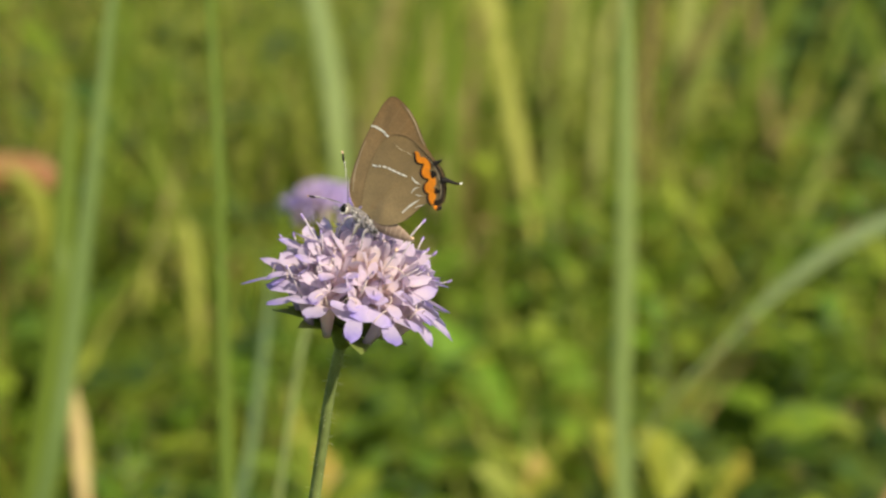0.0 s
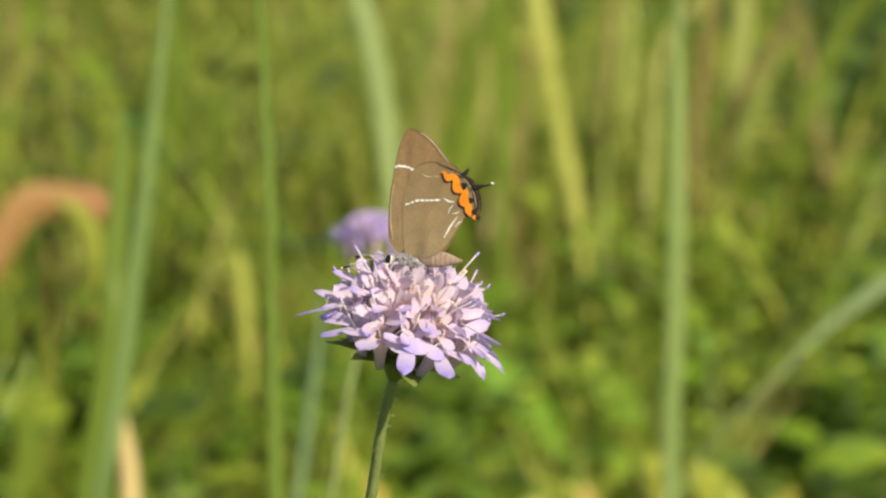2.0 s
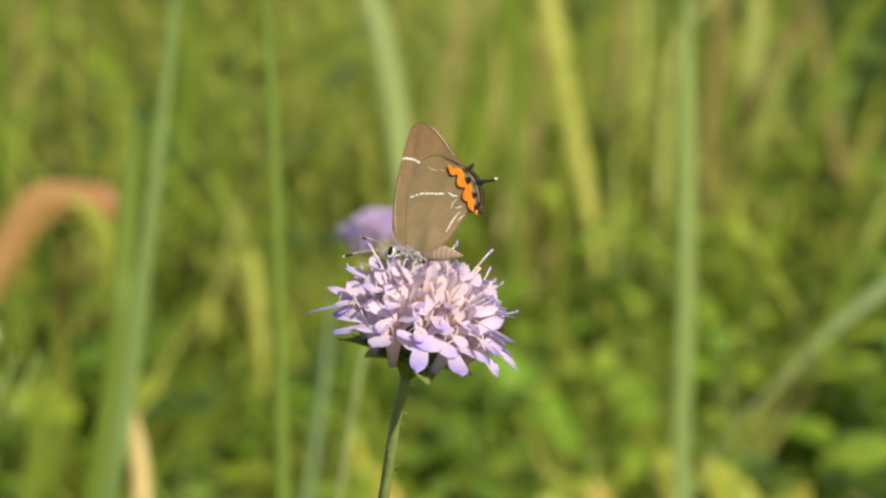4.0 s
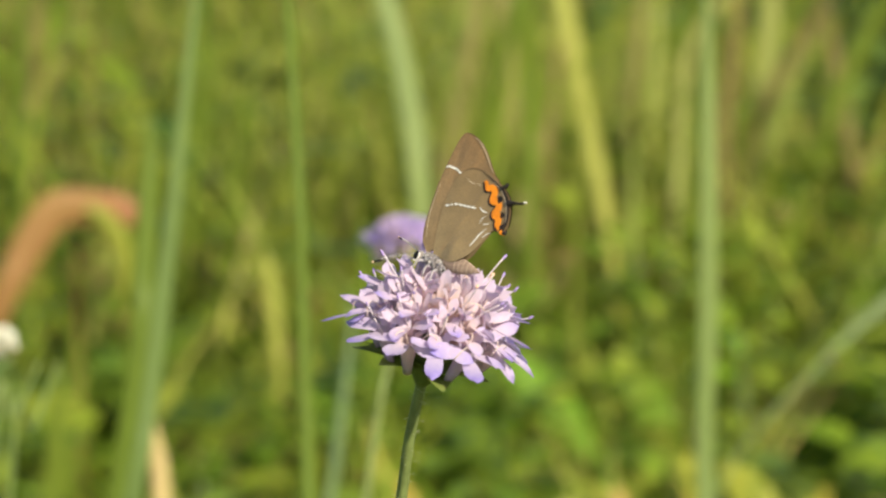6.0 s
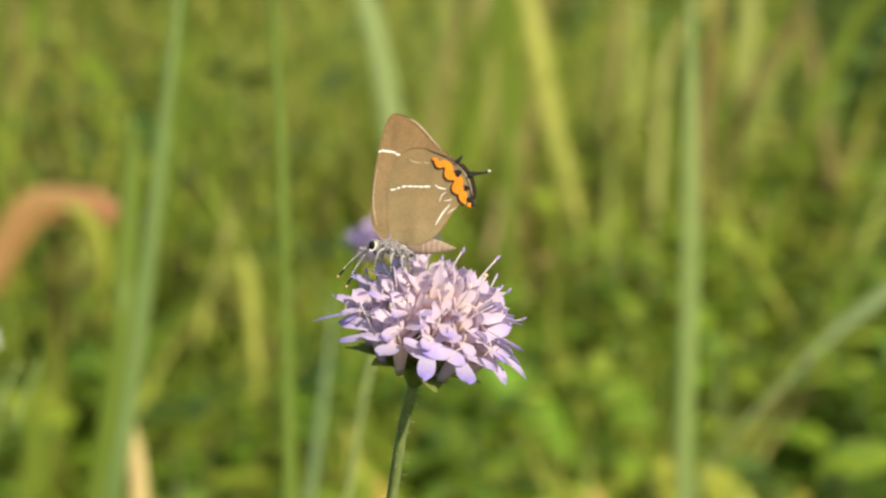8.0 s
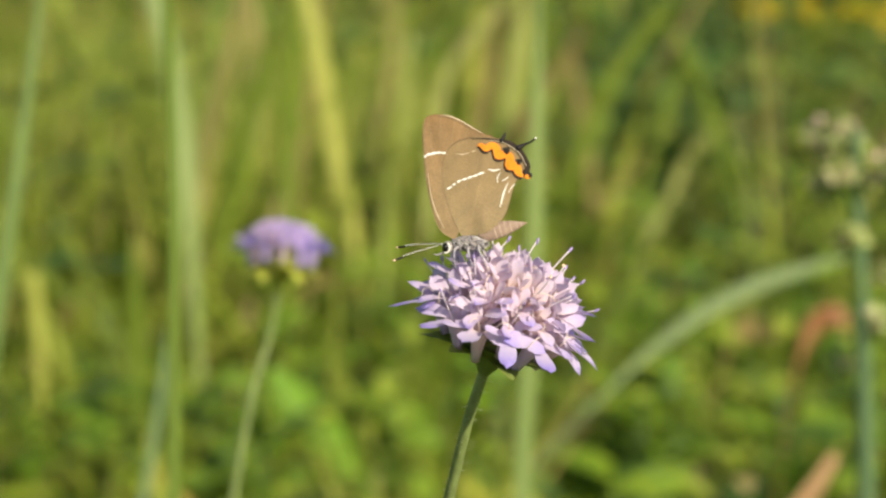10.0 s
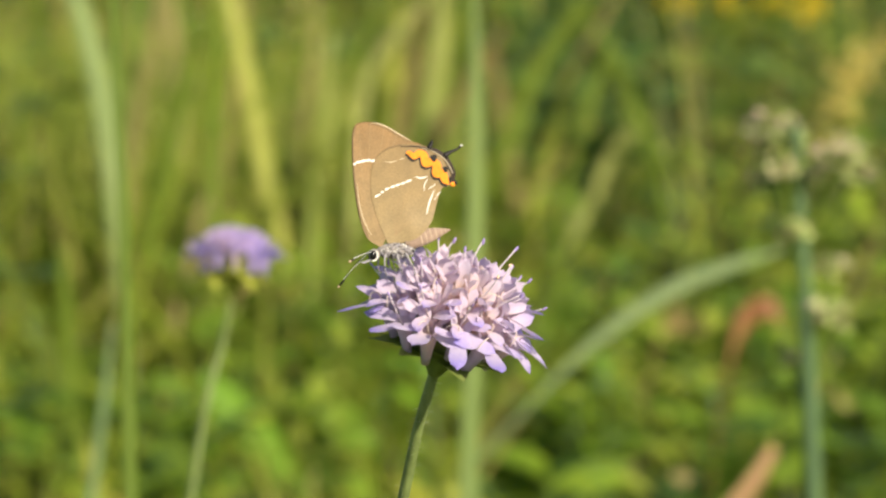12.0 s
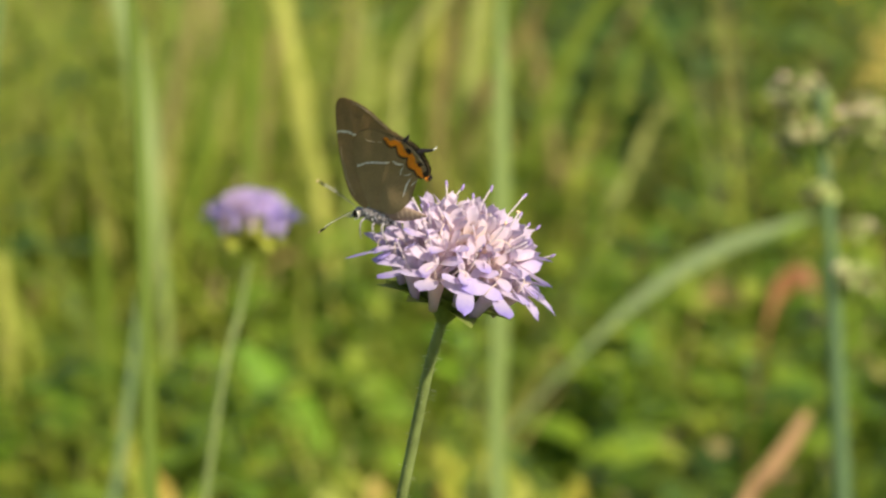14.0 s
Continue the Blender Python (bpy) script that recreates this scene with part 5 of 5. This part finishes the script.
        piece("hind_seam", mesh_from("hind_seam", *seam, M_EDGE), hind, label="thin darker edge of the hindwing")
        dots = [(-4.93, 10.08, 0.16), (-4.45, 10.3, 0.4), (-3.85, 10.42, 0.36), (-3.25, 10.47, 0.34), (-2.68, 10.4, 0.3)]
        piece("fore_white_line", mesh_from("fore_white_line", *merge(*[spot(x, z, rx, 0.14, lf, o + e, 0.1, 0.12) for x, z, rx in dots]), M_WHITE), fore, label="short broken white line")
        dots = [(-2.15, 6.2, 0.4, 0.45), (-1.55, 6.6, 0.2, 0.5), (-0.95, 6.95, 0.33, 0.4), (-0.25, 7.18, 0.34, 0.28), (0.4, 7.38, 0.33, 0.28), (1.05, 7.56, 0.33, 0.28), (1.75, 7.8, 0.42, 0.32)]
        piece("hind_white_line", mesh_from("hind_white_line", *merge(*[spot(x, z, rx, 0.12, lh, o + e, 0.1, w) for x, z, rx, w in dots]), M_WHITE), hind, label="white line of small dashes")
        w2 = [((2.6, 8.28), (3.3, 8.1), (4.1, 8.22)), ((4.15, 7.9), (3.75, 7.3), (3.7, 6.6)), ((4.2, 6.8), (4.7, 7.0), (5.1, 7.3)), ((5.0, 6.6), (4.4, 5.3), (3.95, 3.75)), ((5.8, 6.4), (5.4, 6.0), (5.0, 5.4))]
        piece("zigzag_line", mesh_from("zigzag_line", *merge(*[stroke(q, [0.06, 0.2, 0.1] if k in (0, 3) else [0.04, 0.11, 0.06], lh, o + e, 10) for k, q in enumerate(w2)]), M_WHITE), hind, label="white line bent into a zigzag")
        dull = [((-1.2, 10.25), (-0.4, 10.15), (0.4, 10.3)), ((0.6, 10.45), (1.0, 10.5), (1.3, 10.55))]
        piece("hind_pale_line", mesh_from("hind_pale_line", *merge(*[stroke(q, [0.03, 0.10, 0.04], lh, o, 8) for q in dull]), M_FRINGE), hind)
        # the orange band runs in a zigzag with a dark scalloped inner edge
        band = [(1.5, 11.15), (1.9, 11.2), (2.5, 10.75), (3.1, 11.1), (3.75, 10.75), (3.95, 9.85), (4.8, 10.0), (5.35, 9.5), (5.2, 8.6), (6.0, 8.55), (6.35, 7.8), (6.9, 7.4)]
        wide = [0.15, 0.5, 0.72, 0.8, 0.98, 0.92, 0.92, 1.06, 0.95, 1.0, 0.95, 0.6]
        dark = stroke([(x - 0.16, z - 0.24) for x, z in band], [0.1] + [w + 0.16 for w in wide[1:]], lh, o + e, 60)
        piece("dark_scallops", mesh_from("dark_scallops", *dark, M_UMBER), hind, label="dark scalloped inner edge")
        piece("orange_band", mesh_from("orange_band", *stroke(band, wide, lh, o + 3 * e, 60), M_ORANGE), hind, label="bright orange zigzag band")
        for x, z, r in ((4.95, 10.45, 0.42), (6.4, 9.05, 0.34), (7.2, 7.8, 0.42)):
            piece("black_spot", mesh_from("black_spot", *spot(x, z, r, r * 1.05, lh, o + 6 * e, 0.12), M_BLACK), hind)
        edge = stroke([(0.8, 12.0), (2.6, 11.95), (4.2, 11.6), (5.25, 11.33), (6.35, 10.5), (7.0, 9.45), (7.4, 8.3), (7.0, 7.3)], [0.06, 0.16, 0.3, 0.46, 0.58, 0.66, 0.6, 0.35], lh, o + 6 * e, 48)
        piece("dark_margin", mesh_from("dark_margin", *edge, M_UMBER), hind, label="black outer edge")
        line = stroke([(3.0, 11.75), (4.3, 11.5), (5.4, 10.95), (6.35, 10.2), (6.95, 9.3), (7.3, 8.5)], [0.03, 0.06, 0.08, 0.09, 0.09, 0.05], lh, o + 9 * e, 24)
        piece("white_edge_line", mesh_from("white_edge_line", *line, M_FRINGE), hind)
        lobe = piece("hind_lobe", mesh_from("hind_lobe", *ellipsoid((7.35 * MM, yh * MM * 1.3, 7.2 * MM), (0.38 * MM, 0.1 * MM, 0.28 * MM), 8, 10), M_ORANGE), hind, label="small orange lobe")
        piece("lobe_tip", mesh_from("lobe_tip", *ellipsoid((7.66 * MM, yh * MM * 1.3, 7.35 * MM), (0.24 * MM, 0.14 * MM, 0.3 * MM), 6, 8), M_BLACK), lobe)
        for pts, w in (([(4.4, 11.6), (4.7, 12.15), (4.85, 12.6)], [0.6, 0.34, 0.08]), ([(6.3, 10.6), (7.1, 11.05), (7.9, 11.35), (8.45, 11.75)], [0.8, 0.36, 0.24, 0.2])):
            tail = piece("tail", mesh_from("tail", *tube([Vector((x * MM, yh * MM, z * MM)) for x, z in pts], [q * 0.5 * MM for q in w], 7, 12), M_BLACK), hind, label="slender black tail")
        piece("tail_tip", mesh_from("tail_tip", *ellipsoid((8.5 * MM, yh * MM, 11.8 * MM), (0.14 * MM, 0.1 * MM, 0.1 * MM), 6, 6), M_WHITE), hind, label="white tip of the tail")
    return thing, body


# ---- the orange butterfly that flies past ----
def flyer():
    thing = tagged(new("orange_butterfly"), "bright orange butterfly in flight with spread wings", "butterfly")
    piece("thorax", mesh_from("thorax", *ellipsoid((0, 0, 0), (2.6 * MM, 1.5 * MM, 1.5 * MM)), M_FLYBODY), thing)
    piece("abdomen", mesh_from("abdomen", *tube([(1.5 * MM, 0, 0), (5 * MM, 0, 0.1 * MM), (9 * MM, 0, -0.3 * MM)], [1.2 * MM, 1.25 * MM, 0.3 * MM], 12, 16), M_STRAW), thing, label="pale tan abdomen")
    head = piece("head", mesh_from("head", *ellipsoid((-3.2 * MM, 0, 0), (1.0 * MM, 1.1 * MM, 1.0 * MM)), M_FLYBODY), thing)
    for s in (-1, 1):
        piece("eye", mesh_from("eye", *ellipsoid((-3.5 * MM, s * 0.75 * MM, 0.1 * MM), (0.6 * MM, 0.5 * MM, 0.65 * MM)), M_EYE), head)
        piece("antenna", mesh_from("antenna", *tube([(-3.8 * MM, s * 0.3 * MM, 0.6 * MM), (-6.5 * MM, s * 1.6 * MM, 1.5 * MM), (-9.3 * MM, s * 2.8 * MM, 1.9 * MM)], [0.1 * MM, 0.09 * MM, 0.25 * MM], 6, 12), M_BLACK), head)
    wings = []
    for s in (-1, 1):
        hinge = piece("wing_root", mesh_from("wing_root", *ellipsoid((0, 0, 0), (1.8 * MM, 0.5 * MM, 0.4 * MM), 6, 8), M_FLYBODY), thing, pose(0, s * 1.2 * MM, 0.8 * MM))
        for nm, pts, c in (("forewing", [(-1.5, 0.2), (-3.5, 5), (-5.5, 10), (-5.8, 14), (-4.2, 15.2), (-2.0, 13.6), (0.2, 11.5), (1.5, 8.5), (1.4, 4), (0.8, 0.2)], (-1.8, 7.5)), ("hindwing", [(0.2, 0.2), (0.8, 4), (1.2, 8), (2.2, 10.8), (4.6, 11.5), (6.8, 10), (7.6, 7), (6.5, 3.5), (4.0, 1.2), (1.6, 0.1)], (3.8, 6))):
            me = wing_mesh(nm, pts, c, M_FLYWING, 0.15 if nm == "forewing" else -0.15, 0.4, 6)
            w = piece(nm, me, hinge, Matrix(((1, 0, 0, 0), (0, 0, s, 0), (0, 1, 0, 0), (0, 0, 0, 1))) @ Matrix.Scale(0.78, 4))
            rim = outline(pts)
        wings.append((s, hinge))
    return thing, wings


ground()
thickets()
yellow_blade = blades()
MAIN_FOOT = (-0.035, 0.070, 0.0)
main_flower = scabious(MAIN_FOOT, [MAIN_FOOT, (-0.02, 0.066, 0.13), (-0.004, 0.048, 0.28), (0.007, 0.030, 0.34), (0.0140, 0.0125, 0.384), (0.0161, 0.006, 0.3980), (0.0179, 0.0025, 0.4061)], 16, -14, "lilac scabious flower head on a slim hairy stem", [0.0012, 0.001, 0.00080, 0.00068, 0.00064],
                       size=1.04, head_shift=0.0046, bract_size=1.1, rim_turns=(186, 221, 246, 272, 299, 325, 348, 18, 50, 85, 120, 153))
SIDE_FOOT = (-0.03, 0.36, 0.0)
scabious(SIDE_FOOT, [SIDE_FOOT, (-0.015, 0.372, 0.2), (0.0, 0.383, 0.31), (0.006, 0.388, 0.336), (0.008, 0.3875, 0.3478)], 15, 80, "violet scabious flower head farther back in the meadow", [0.0010, 0.0008, 0.0007, 0.0006], 0.92, 3, ("far", M_PETAL_FAR, M_PETAL_PALE), full=False, bract_material=M_BRACT_PALE, flat=0.9, head_shift=0.0076, spread=0.2, cup_depth=1.7, bract_size=1.45, bract_rise=(-32, 2), bract_z=0.0048)
umbel_plant((0.182, 0.55, 0.0), [(0.182, 0.55, 0.0), (0.1719, 0.578, 0.2547), (0.1687, 0.583, 0.3136), (0.1669, 0.585, 0.3395), (0.1662, 0.586, 0.3560)], [(0.159, 0.577, 0.357), (0.1565, 0.585, 0.3516), (0.1662, 0.593, 0.352), (0.1609, 0.581, 0.3442), (0.1585, 0.589, 0.3408), (0.1764, 0.577, 0.3497), (0.1744, 0.585, 0.3443), (0.1828, 0.593, 0.3486), (0.1812, 0.581, 0.3442), (0.1639, 0.577, 0.3294), (0.1775, 0.585, 0.3181), (0.1668, 0.593, 0.2929), (0.1758, 0.581, 0.3058)], M_DARKSTEM, M_UMBEL, "wild plant with loose greenish-pink flower clusters", 0.0022, 0.0054)
umbel_plant((-0.12, 0.46, 0.0), [(-0.12, 0.46, 0.0), (-0.095, 0.489, 0.28), (-0.09, 0.494, 0.31)], [(-0.0915, 0.494, 0.314), (-0.096, 0.492, 0.302)], M_BLUE, M_WHITEFLOWER, "small plant with a white flower tuft", 0.0012, 0.004)
umbel_plant((0.36, 1.9, 0.0), [(0.36, 1.9, 0.0), (0.362, 1.9, 0.15), (0.368, 1.9, 0.225)], [(0.331, 1.9, 0.250), (0.3445, 1.905, 0.247), (0.3644, 1.9, 0.250), (0.3947, 1.895, 0.246), (0.4065, 1.9, 0.242), (0.4198, 1.9, 0.247)], M_GREEN, M_YELLOWFLOWER, "wild plant with bright yellow flower clusters", 0.002, 0.010)
umbel_plant((0.325, 1.4, 0.0), [(0.325, 1.4, 0.0), (0.330, 1.4, 0.15), (0.3335, 1.4, 0.235)], [(0.3552, 1.4, 0.2789), (0.3473, 1.402, 0.2736), (0.3395, 1.4, 0.2657), (0.3345, 1.398, 0.2525), (0.3335, 1.4, 0.2392), (0.343, 1.4, 0.270), (0.3365, 1.401, 0.260)], M_GREEN, M_PLUME, "yellowish feathery flower plume", 0.0015, 0.012)
umbel_plant((-0.083, 1.685, 0.0), [(-0.083, 1.685, 0.0), (-0.083, 1.685, 0.1), (-0.083, 1.685, 0.173)], [(-0.083, 1.685, 0.177)], M_GREEN, M_BUD, "small dark purple flower bud on a stalk", 0.0012, 0.006, "flower_bud")
for x, y, h, n, ln, seed, lobed, m in ((0.062, 0.98, 0.140, 8, 0.030, 1, True, M_LOBED), (0.114, 0.99, 0.145, 8, 0.032, 2, True, M_LOBED), (0.148, 0.98, 0.14, 8, 0.028, 3, True, M_LOBED), (0.09, 1.15, 0.11, 10, 0.035, 4, False, M_DEEP),
                                       (-0.02, 0.98, 0.15, 9, 0.05, 5, False, M_HERB), (0.03, 1.2, 0.15, 9, 0.06, 6, False, M_HERB), (0.18, 0.97, 0.12, 10, 0.03, 7, False, M_HERB), (0.2, 1.3, 0.15, 9, 0.06, 8, False, M_HERB),
                                       (0.26, 1.2, 0.13, 9, 0.05, 9, True, M_HERB), (-0.09, 1.15, 0.14, 9, 0.05, 10, False, M_HERB), (-0.13, 1.35, 0.14, 9, 0.05, 11, True, M_HERB), (0.33, 1.45, 0.14, 9, 0.06, 12, False, M_HERB)):
    herb((x, y, 0), h, n, ln, "lobed yellow-green leafy herb" if lobed else "broad-leaved green meadow herb", m, seed, lobed)
for x, y, h, n, ln, seed, m in ((0.2475, 1.5, 0.185, 14, 0.026, 31, M_BRIGHT), (0.2134, 1.3, 0.168, 13, 0.032, 32, M_BRIGHT), (0.197, 1.4, 0.163, 13, 0.030, 33, M_HERB), (0.2503, 1.7, 0.18, 13, 0.028, 34, M_HERB), (0.0154, 1.3, 0.158, 13, 0.034, 35, M_HERB),
                                (-0.0759, 1.0, 0.165, 12, 0.036, 36, M_BRIGHT), (0.012, 1.05, 0.15, 12, 0.034, 39, M_HERB), (0.14, 1.35, 0.16, 14, 0.030, 40, M_BRIGHT),
                                (0.30, 1.4, 0.165, 14, 0.030, 41, M_BRIGHT), (0.17, 1.6, 0.17, 14, 0.028, 42, M_BRIGHT), (-0.04, 1.45, 0.165, 13, 0.030, 43, M_HERB), (0.10, 1.5, 0.17, 14, 0.028, 44, M_HERB), (0.33, 1.65, 0.18, 13, 0.030, 45, M_HERB), (0.26, 1.28, 0.16, 13, 0.030, 46, M_HERB)):
    herb((x, y, 0), h, n, ln, "bright green broad-leaved meadow herb" if m is M_BRIGHT else "broad-leaved green meadow herb", m, seed)
grass_blade([(0.115, 1.255, 0.0), (0.10, 1.253, 0.06), (0.0697, 1.25, 0.1133), (0.0566, 1.25, 0.1308), (0.0434, 1.25, 0.1458), (0.0339, 1.25, 0.1594)], [0.002, 0.003, 0.010, 0.019, 0.018, 0.004], M_BRIGHT, "broad bright green leaf lying aslant", (0.1, -0.8, 0.6), name="broad_leaf")
lobed_herb((0.0784, 0.965, 0.0), (0.0684, 0.945, 0.1525), [(0.0505, 0.942, 0.1672), (0.0591, 0.966, 0.1697), (0.0664, 0.958, 0.169), (0.0737, 0.95, 0.1691), (0.0794, 0.942, 0.1643)], 0.0062, "palmate yellow-green leaf on a thin stalk")
lobed_herb((0.1114, 0.965, 0.0), (0.1014, 0.945, 0.15), [(0.0964, 0.942, 0.1835), (0.1023, 0.966, 0.1749), (0.0921, 0.958, 0.1666)], 0.007, "palmate yellow-green leaf on a thin stalk")
lobed_herb((0.1285, 0.965, 0.0), (0.1185, 0.945, 0.1508), [(0.1113, 0.942, 0.1813), (0.1209, 0.966, 0.173), (0.128, 0.958, 0.1661), (0.1078, 0.95, 0.1682)], 0.0072, "palmate yellow-green leaf on a thin stalk")
lobed_herb((0.1455, 0.965, 0.0), (0.1355, 0.945, 0.1496), [(0.1472, 0.942, 0.1692), (0.1412, 0.966, 0.1603), (0.1314, 0.958, 0.1619)], 0.0055, "palmate yellow-green leaf on a thin stalk")
lobed_herb((0.0033, 0.965, 0.0), (-0.0067, 0.945, 0.1524), [(-0.0118, 0.942, 0.1782), (-0.0043, 0.966, 0.1709), (0.0004, 0.958, 0.1657)], 0.0055, "palmate yellow-green leaf on a thin stalk")
for line in ([(-0.095, 0.488, 0.280), (-0.089, 0.491, 0.296), (-0.083, 0.493, 0.309)], [(-0.097, 0.489, 0.288), (-0.092, 0.491, 0.297), (-0.088, 0.493, 0.307)], [(-0.093, 0.507, 0.272), (-0.087, 0.510, 0.289), (-0.080, 0.513, 0.305)]):
    grass_blade([(line[0][0] - 0.02, line[0][1], 0.0)] + line, [0.001, 0.0016, 0.0016, 0.0008], M_BLUE, "thin pale grey-green stalk beside a white flower")
butterfly, limbs = hairstreak()
passer, passer_wings = flyer()


def motions():
    for thing, rows in ((main_flower, SWAY), (butterfly, REST), (passer, FLIGHT)):
        walk(thing, rows)
    walk(yellow_blade, [(t, pose(0.098, 1.55, 0, 0, math.degrees(mm * MM / 0.25), twist)) for t, mm, twist in BREEZE])
    for s in (-1, 1):
        walk(limbs[("antenna", s)], [(t, pose(-0.003, s * 0.0003, -0.00045, 0, near if s < 0 else far, s * splay)) for t, near, far, splay in FEELERS])
    for s, hinge in passer_wings:
        walk(hinge, [(t, pose(0, s * 0.0012, 0.0008, s * a)) for t, a in BEAT])


# the breeze on the yellow blade: seconds, millimetres of sway near its top, twist in degrees
BREEZE = [(0.0, 0, 0), (3.2, 0, 0), (5.3, -5, 0), (5.5, -6, 0), (6.0, 0, 0), (6.5, -5, 0), (6.8, -9, 15), (7.0, -12, 25), (7.25, -9, 10), (7.5, -7, 0), (8.0, -7, 0), (8.5, -6, 0), (9.0, -5, 0), (11.5, -4, 0), (14.0, 0, 0)]
FOOT = Vector(MAIN_FOOT)
SWAY = [(t, pose(*FOOT, 0, math.degrees(mm * MM / 0.41), 0)) for t, mm in (
    (0.0, -0.7), (0.5, -1.7), (1.0, -1.1), (1.5, 0.1), (2.0, -0.1), (2.5, 0.2), (3.0, -1.0), (3.2, 0.9), (5.3, 1.8), (5.5, 1.0), (6.0, -1.1), (6.5, -0.4), (7.0, -1.3), (7.5, -0.1), (8.0, -1.0), (8.5, -2.7), (9.0, 0.9), (9.2, 2.8), (11.3, 1.2), (11.5, 2.9), (12.0, -2.4), (12.5, 0.3), (13.0, 1.7), (13.5, 1.2), (14.0, -0.1))]
REST = [
    (0, pose(0.02029, -0.00190, 0.42198, 2.8, 33.5, -31.6)),
    (0.4, pose(0.01982, -0.00085, 0.42218, 2.4, 33.0, -31.7)),
    (0.5, pose(0.01971, -0.00059, 0.42223, 7.0, 24.2, -33.4)),
    (0.6, pose(0.02025, -0.00019, 0.42032, -9.7, -1.4, -75.1)),
    (0.7, pose(0.02015, 0.00033, 0.41970, -4.4, 5.6, -59.6)),
    (1, pose(0.01920, -0.00066, 0.42163, -1.4, 21.5, -49.6)),
    (1.5, pose(0.02015, 0.00034, 0.42059, -11.8, 16.6, -38.5)),
    (2, pose(0.01988, 0.00041, 0.42039, -7.5, 11.1, -33.1)),
    (2.5, pose(0.02047, 0.00081, 0.42006, -21.1, 11.3, -36.1)),
    (3, pose(0.01903, 0.00068, 0.42014, -15.7, 11.5, -35.7)),
    (3.2, pose(0.01927, 0.00067, 0.42023, -12.4, 13.7, -38.0)),
    (4.3, pose(0.02060, 0.00063, 0.42070, -10.2, 11.8, -36.1)),
    (5.3, pose(0.02182, 0.00060, 0.42114, -8.2, 8.5, -38.5)),
    (5.5, pose(0.01978, -0.00025, 0.42158, 2.7, 10.1, -32.7)),
    (6, pose(0.01872, 0.00032, 0.42082, -18.8, 19.3, -49.2)),
    (6.5, pose(0.01975, 0.00026, 0.42109, -18.7, 21.5, -46.0)),
    (7, pose(0.01816, 0.00013, 0.42140, -19.5, 18.8, -39.7)),
    (7.5, pose(0.01756, -0.00032, 0.42179, -13.1, 23.0, -26.2)),
    (8, pose(0.01495, -0.00101, 0.42292, -2.2, 15.1, -16.9)),
    (8.5, pose(0.01288, 0.00022, 0.42149, -8.9, -9.4, -27.8)),
    (9, pose(0.01666, -0.00010, 0.42142, 1.2, -3.0, -25.5)),
    (9.2, pose(0.01907, 0.00035, 0.42170, -6.4, -7.5, -25.0)),
    (10.2, pose(0.01679, 0.00009, 0.42152, -7.0, -4.0, -7.5)),
    (11.3, pose(0.01428, -0.00019, 0.42132, -10.1, 1.1, 20.1)),
    (11.5, pose(0.01635, -0.00005, 0.42132, -10.6, 8.7, 16.1)),
    (12, pose(0.01018, -0.00007, 0.42164, -3.4, -0.2, 12.2)),
    (12.5, pose(0.01184, 0.00000, 0.42105, -3.3, 1.8, 9.1)),
    (13, pose(0.01120, -0.00120, 0.41967, -5.0, -6.7, 14.0)),
    (13.2, pose(0.00832, 0.00092, 0.41838, 2.1, -14.0, 11.5)),
    (13.3, pose(0.00688, 0.00199, 0.41774, 45.0, -15.5, -7.4)),
    (13.4, pose(0.00849, 0.00238, 0.41743, 72.4, -3.7, -9.4)),
    (13.5, pose(0.01010, 0.00278, 0.41690, 65.5, -0.6, -8.4)),
    (13.7, pose(0.00931, 0.00328, 0.41449, 56.0, 1.9, -14.6)),
    (13.8, pose(0.00935, 0.00250, 0.41600, 36.0, 5.0, -21.0)),
    (14, pose(0.00951, 0.00013, 0.41903, 22.8, 11.2, -33.7)),
]
FLIGHT = [
    (0.0, pose(0.0106, -0.0141, 0.3331, 85, 73, -0)),
    (0.1, pose(0.0085, -0.0085, 0.3635, 85, 73, -0)),
    (0.2, pose(0.0035, -0.0041, 0.3872, 87, 79, -0)),
    (0.3, pose(-0.0159, -0.0077, 0.3954, -81, 41, -180)),
    (0.4, pose(-0.0090, -0.0038, 0.4058, -88, 38, 176)),
    (0.45, pose(0.0002, 0.0015, 0.4186, -43, 60, -180)),
    (0.5, pose(0.0082, 0.0039, 0.4321, 126, 86, -45)),
    (0.6, pose(0.0189, 0.0091, 0.4618, 108, 74, -45)),
    (0.8, pose(0.0305, 0.0694, 0.5165, 74, 62, -68)),
    (1.6, pose(0.5, 1.2, 1.4, 60, 20, 250)),
    (14.0, pose(14, 22, 4.0, 0, 10, 250)),
]
FEELERS = [(0.0, -31, 56, 15), (0.5, -30, 40, 18), (1.0, -36, -10, 22), (1.5, -17, 0, 18), (2.0, -19, -30, 18), (3.0, -7, -25, 18), (6.5, -6, -40, 22), (7.0, -70, -30, 22), (8.0, -60, -75, 15), (9.0, -20, -35, 20), (11.3, 0, -12, 10),
           (12.0, -5, -45, -50), (12.5, -47, -70, -20), (13.0, -25, -75, 20), (13.5, -50, -35, -10), (14.0, -42, 10, -10)]
BEAT = [(0.0, 20), (0.1, 70), (0.2, 10), (0.3, 25), (0.4, 32), (0.45, 50), (0.5, 78), (0.6, 20), (0.7, 60), (1.0, 10), (14.0, 10)]
motions()
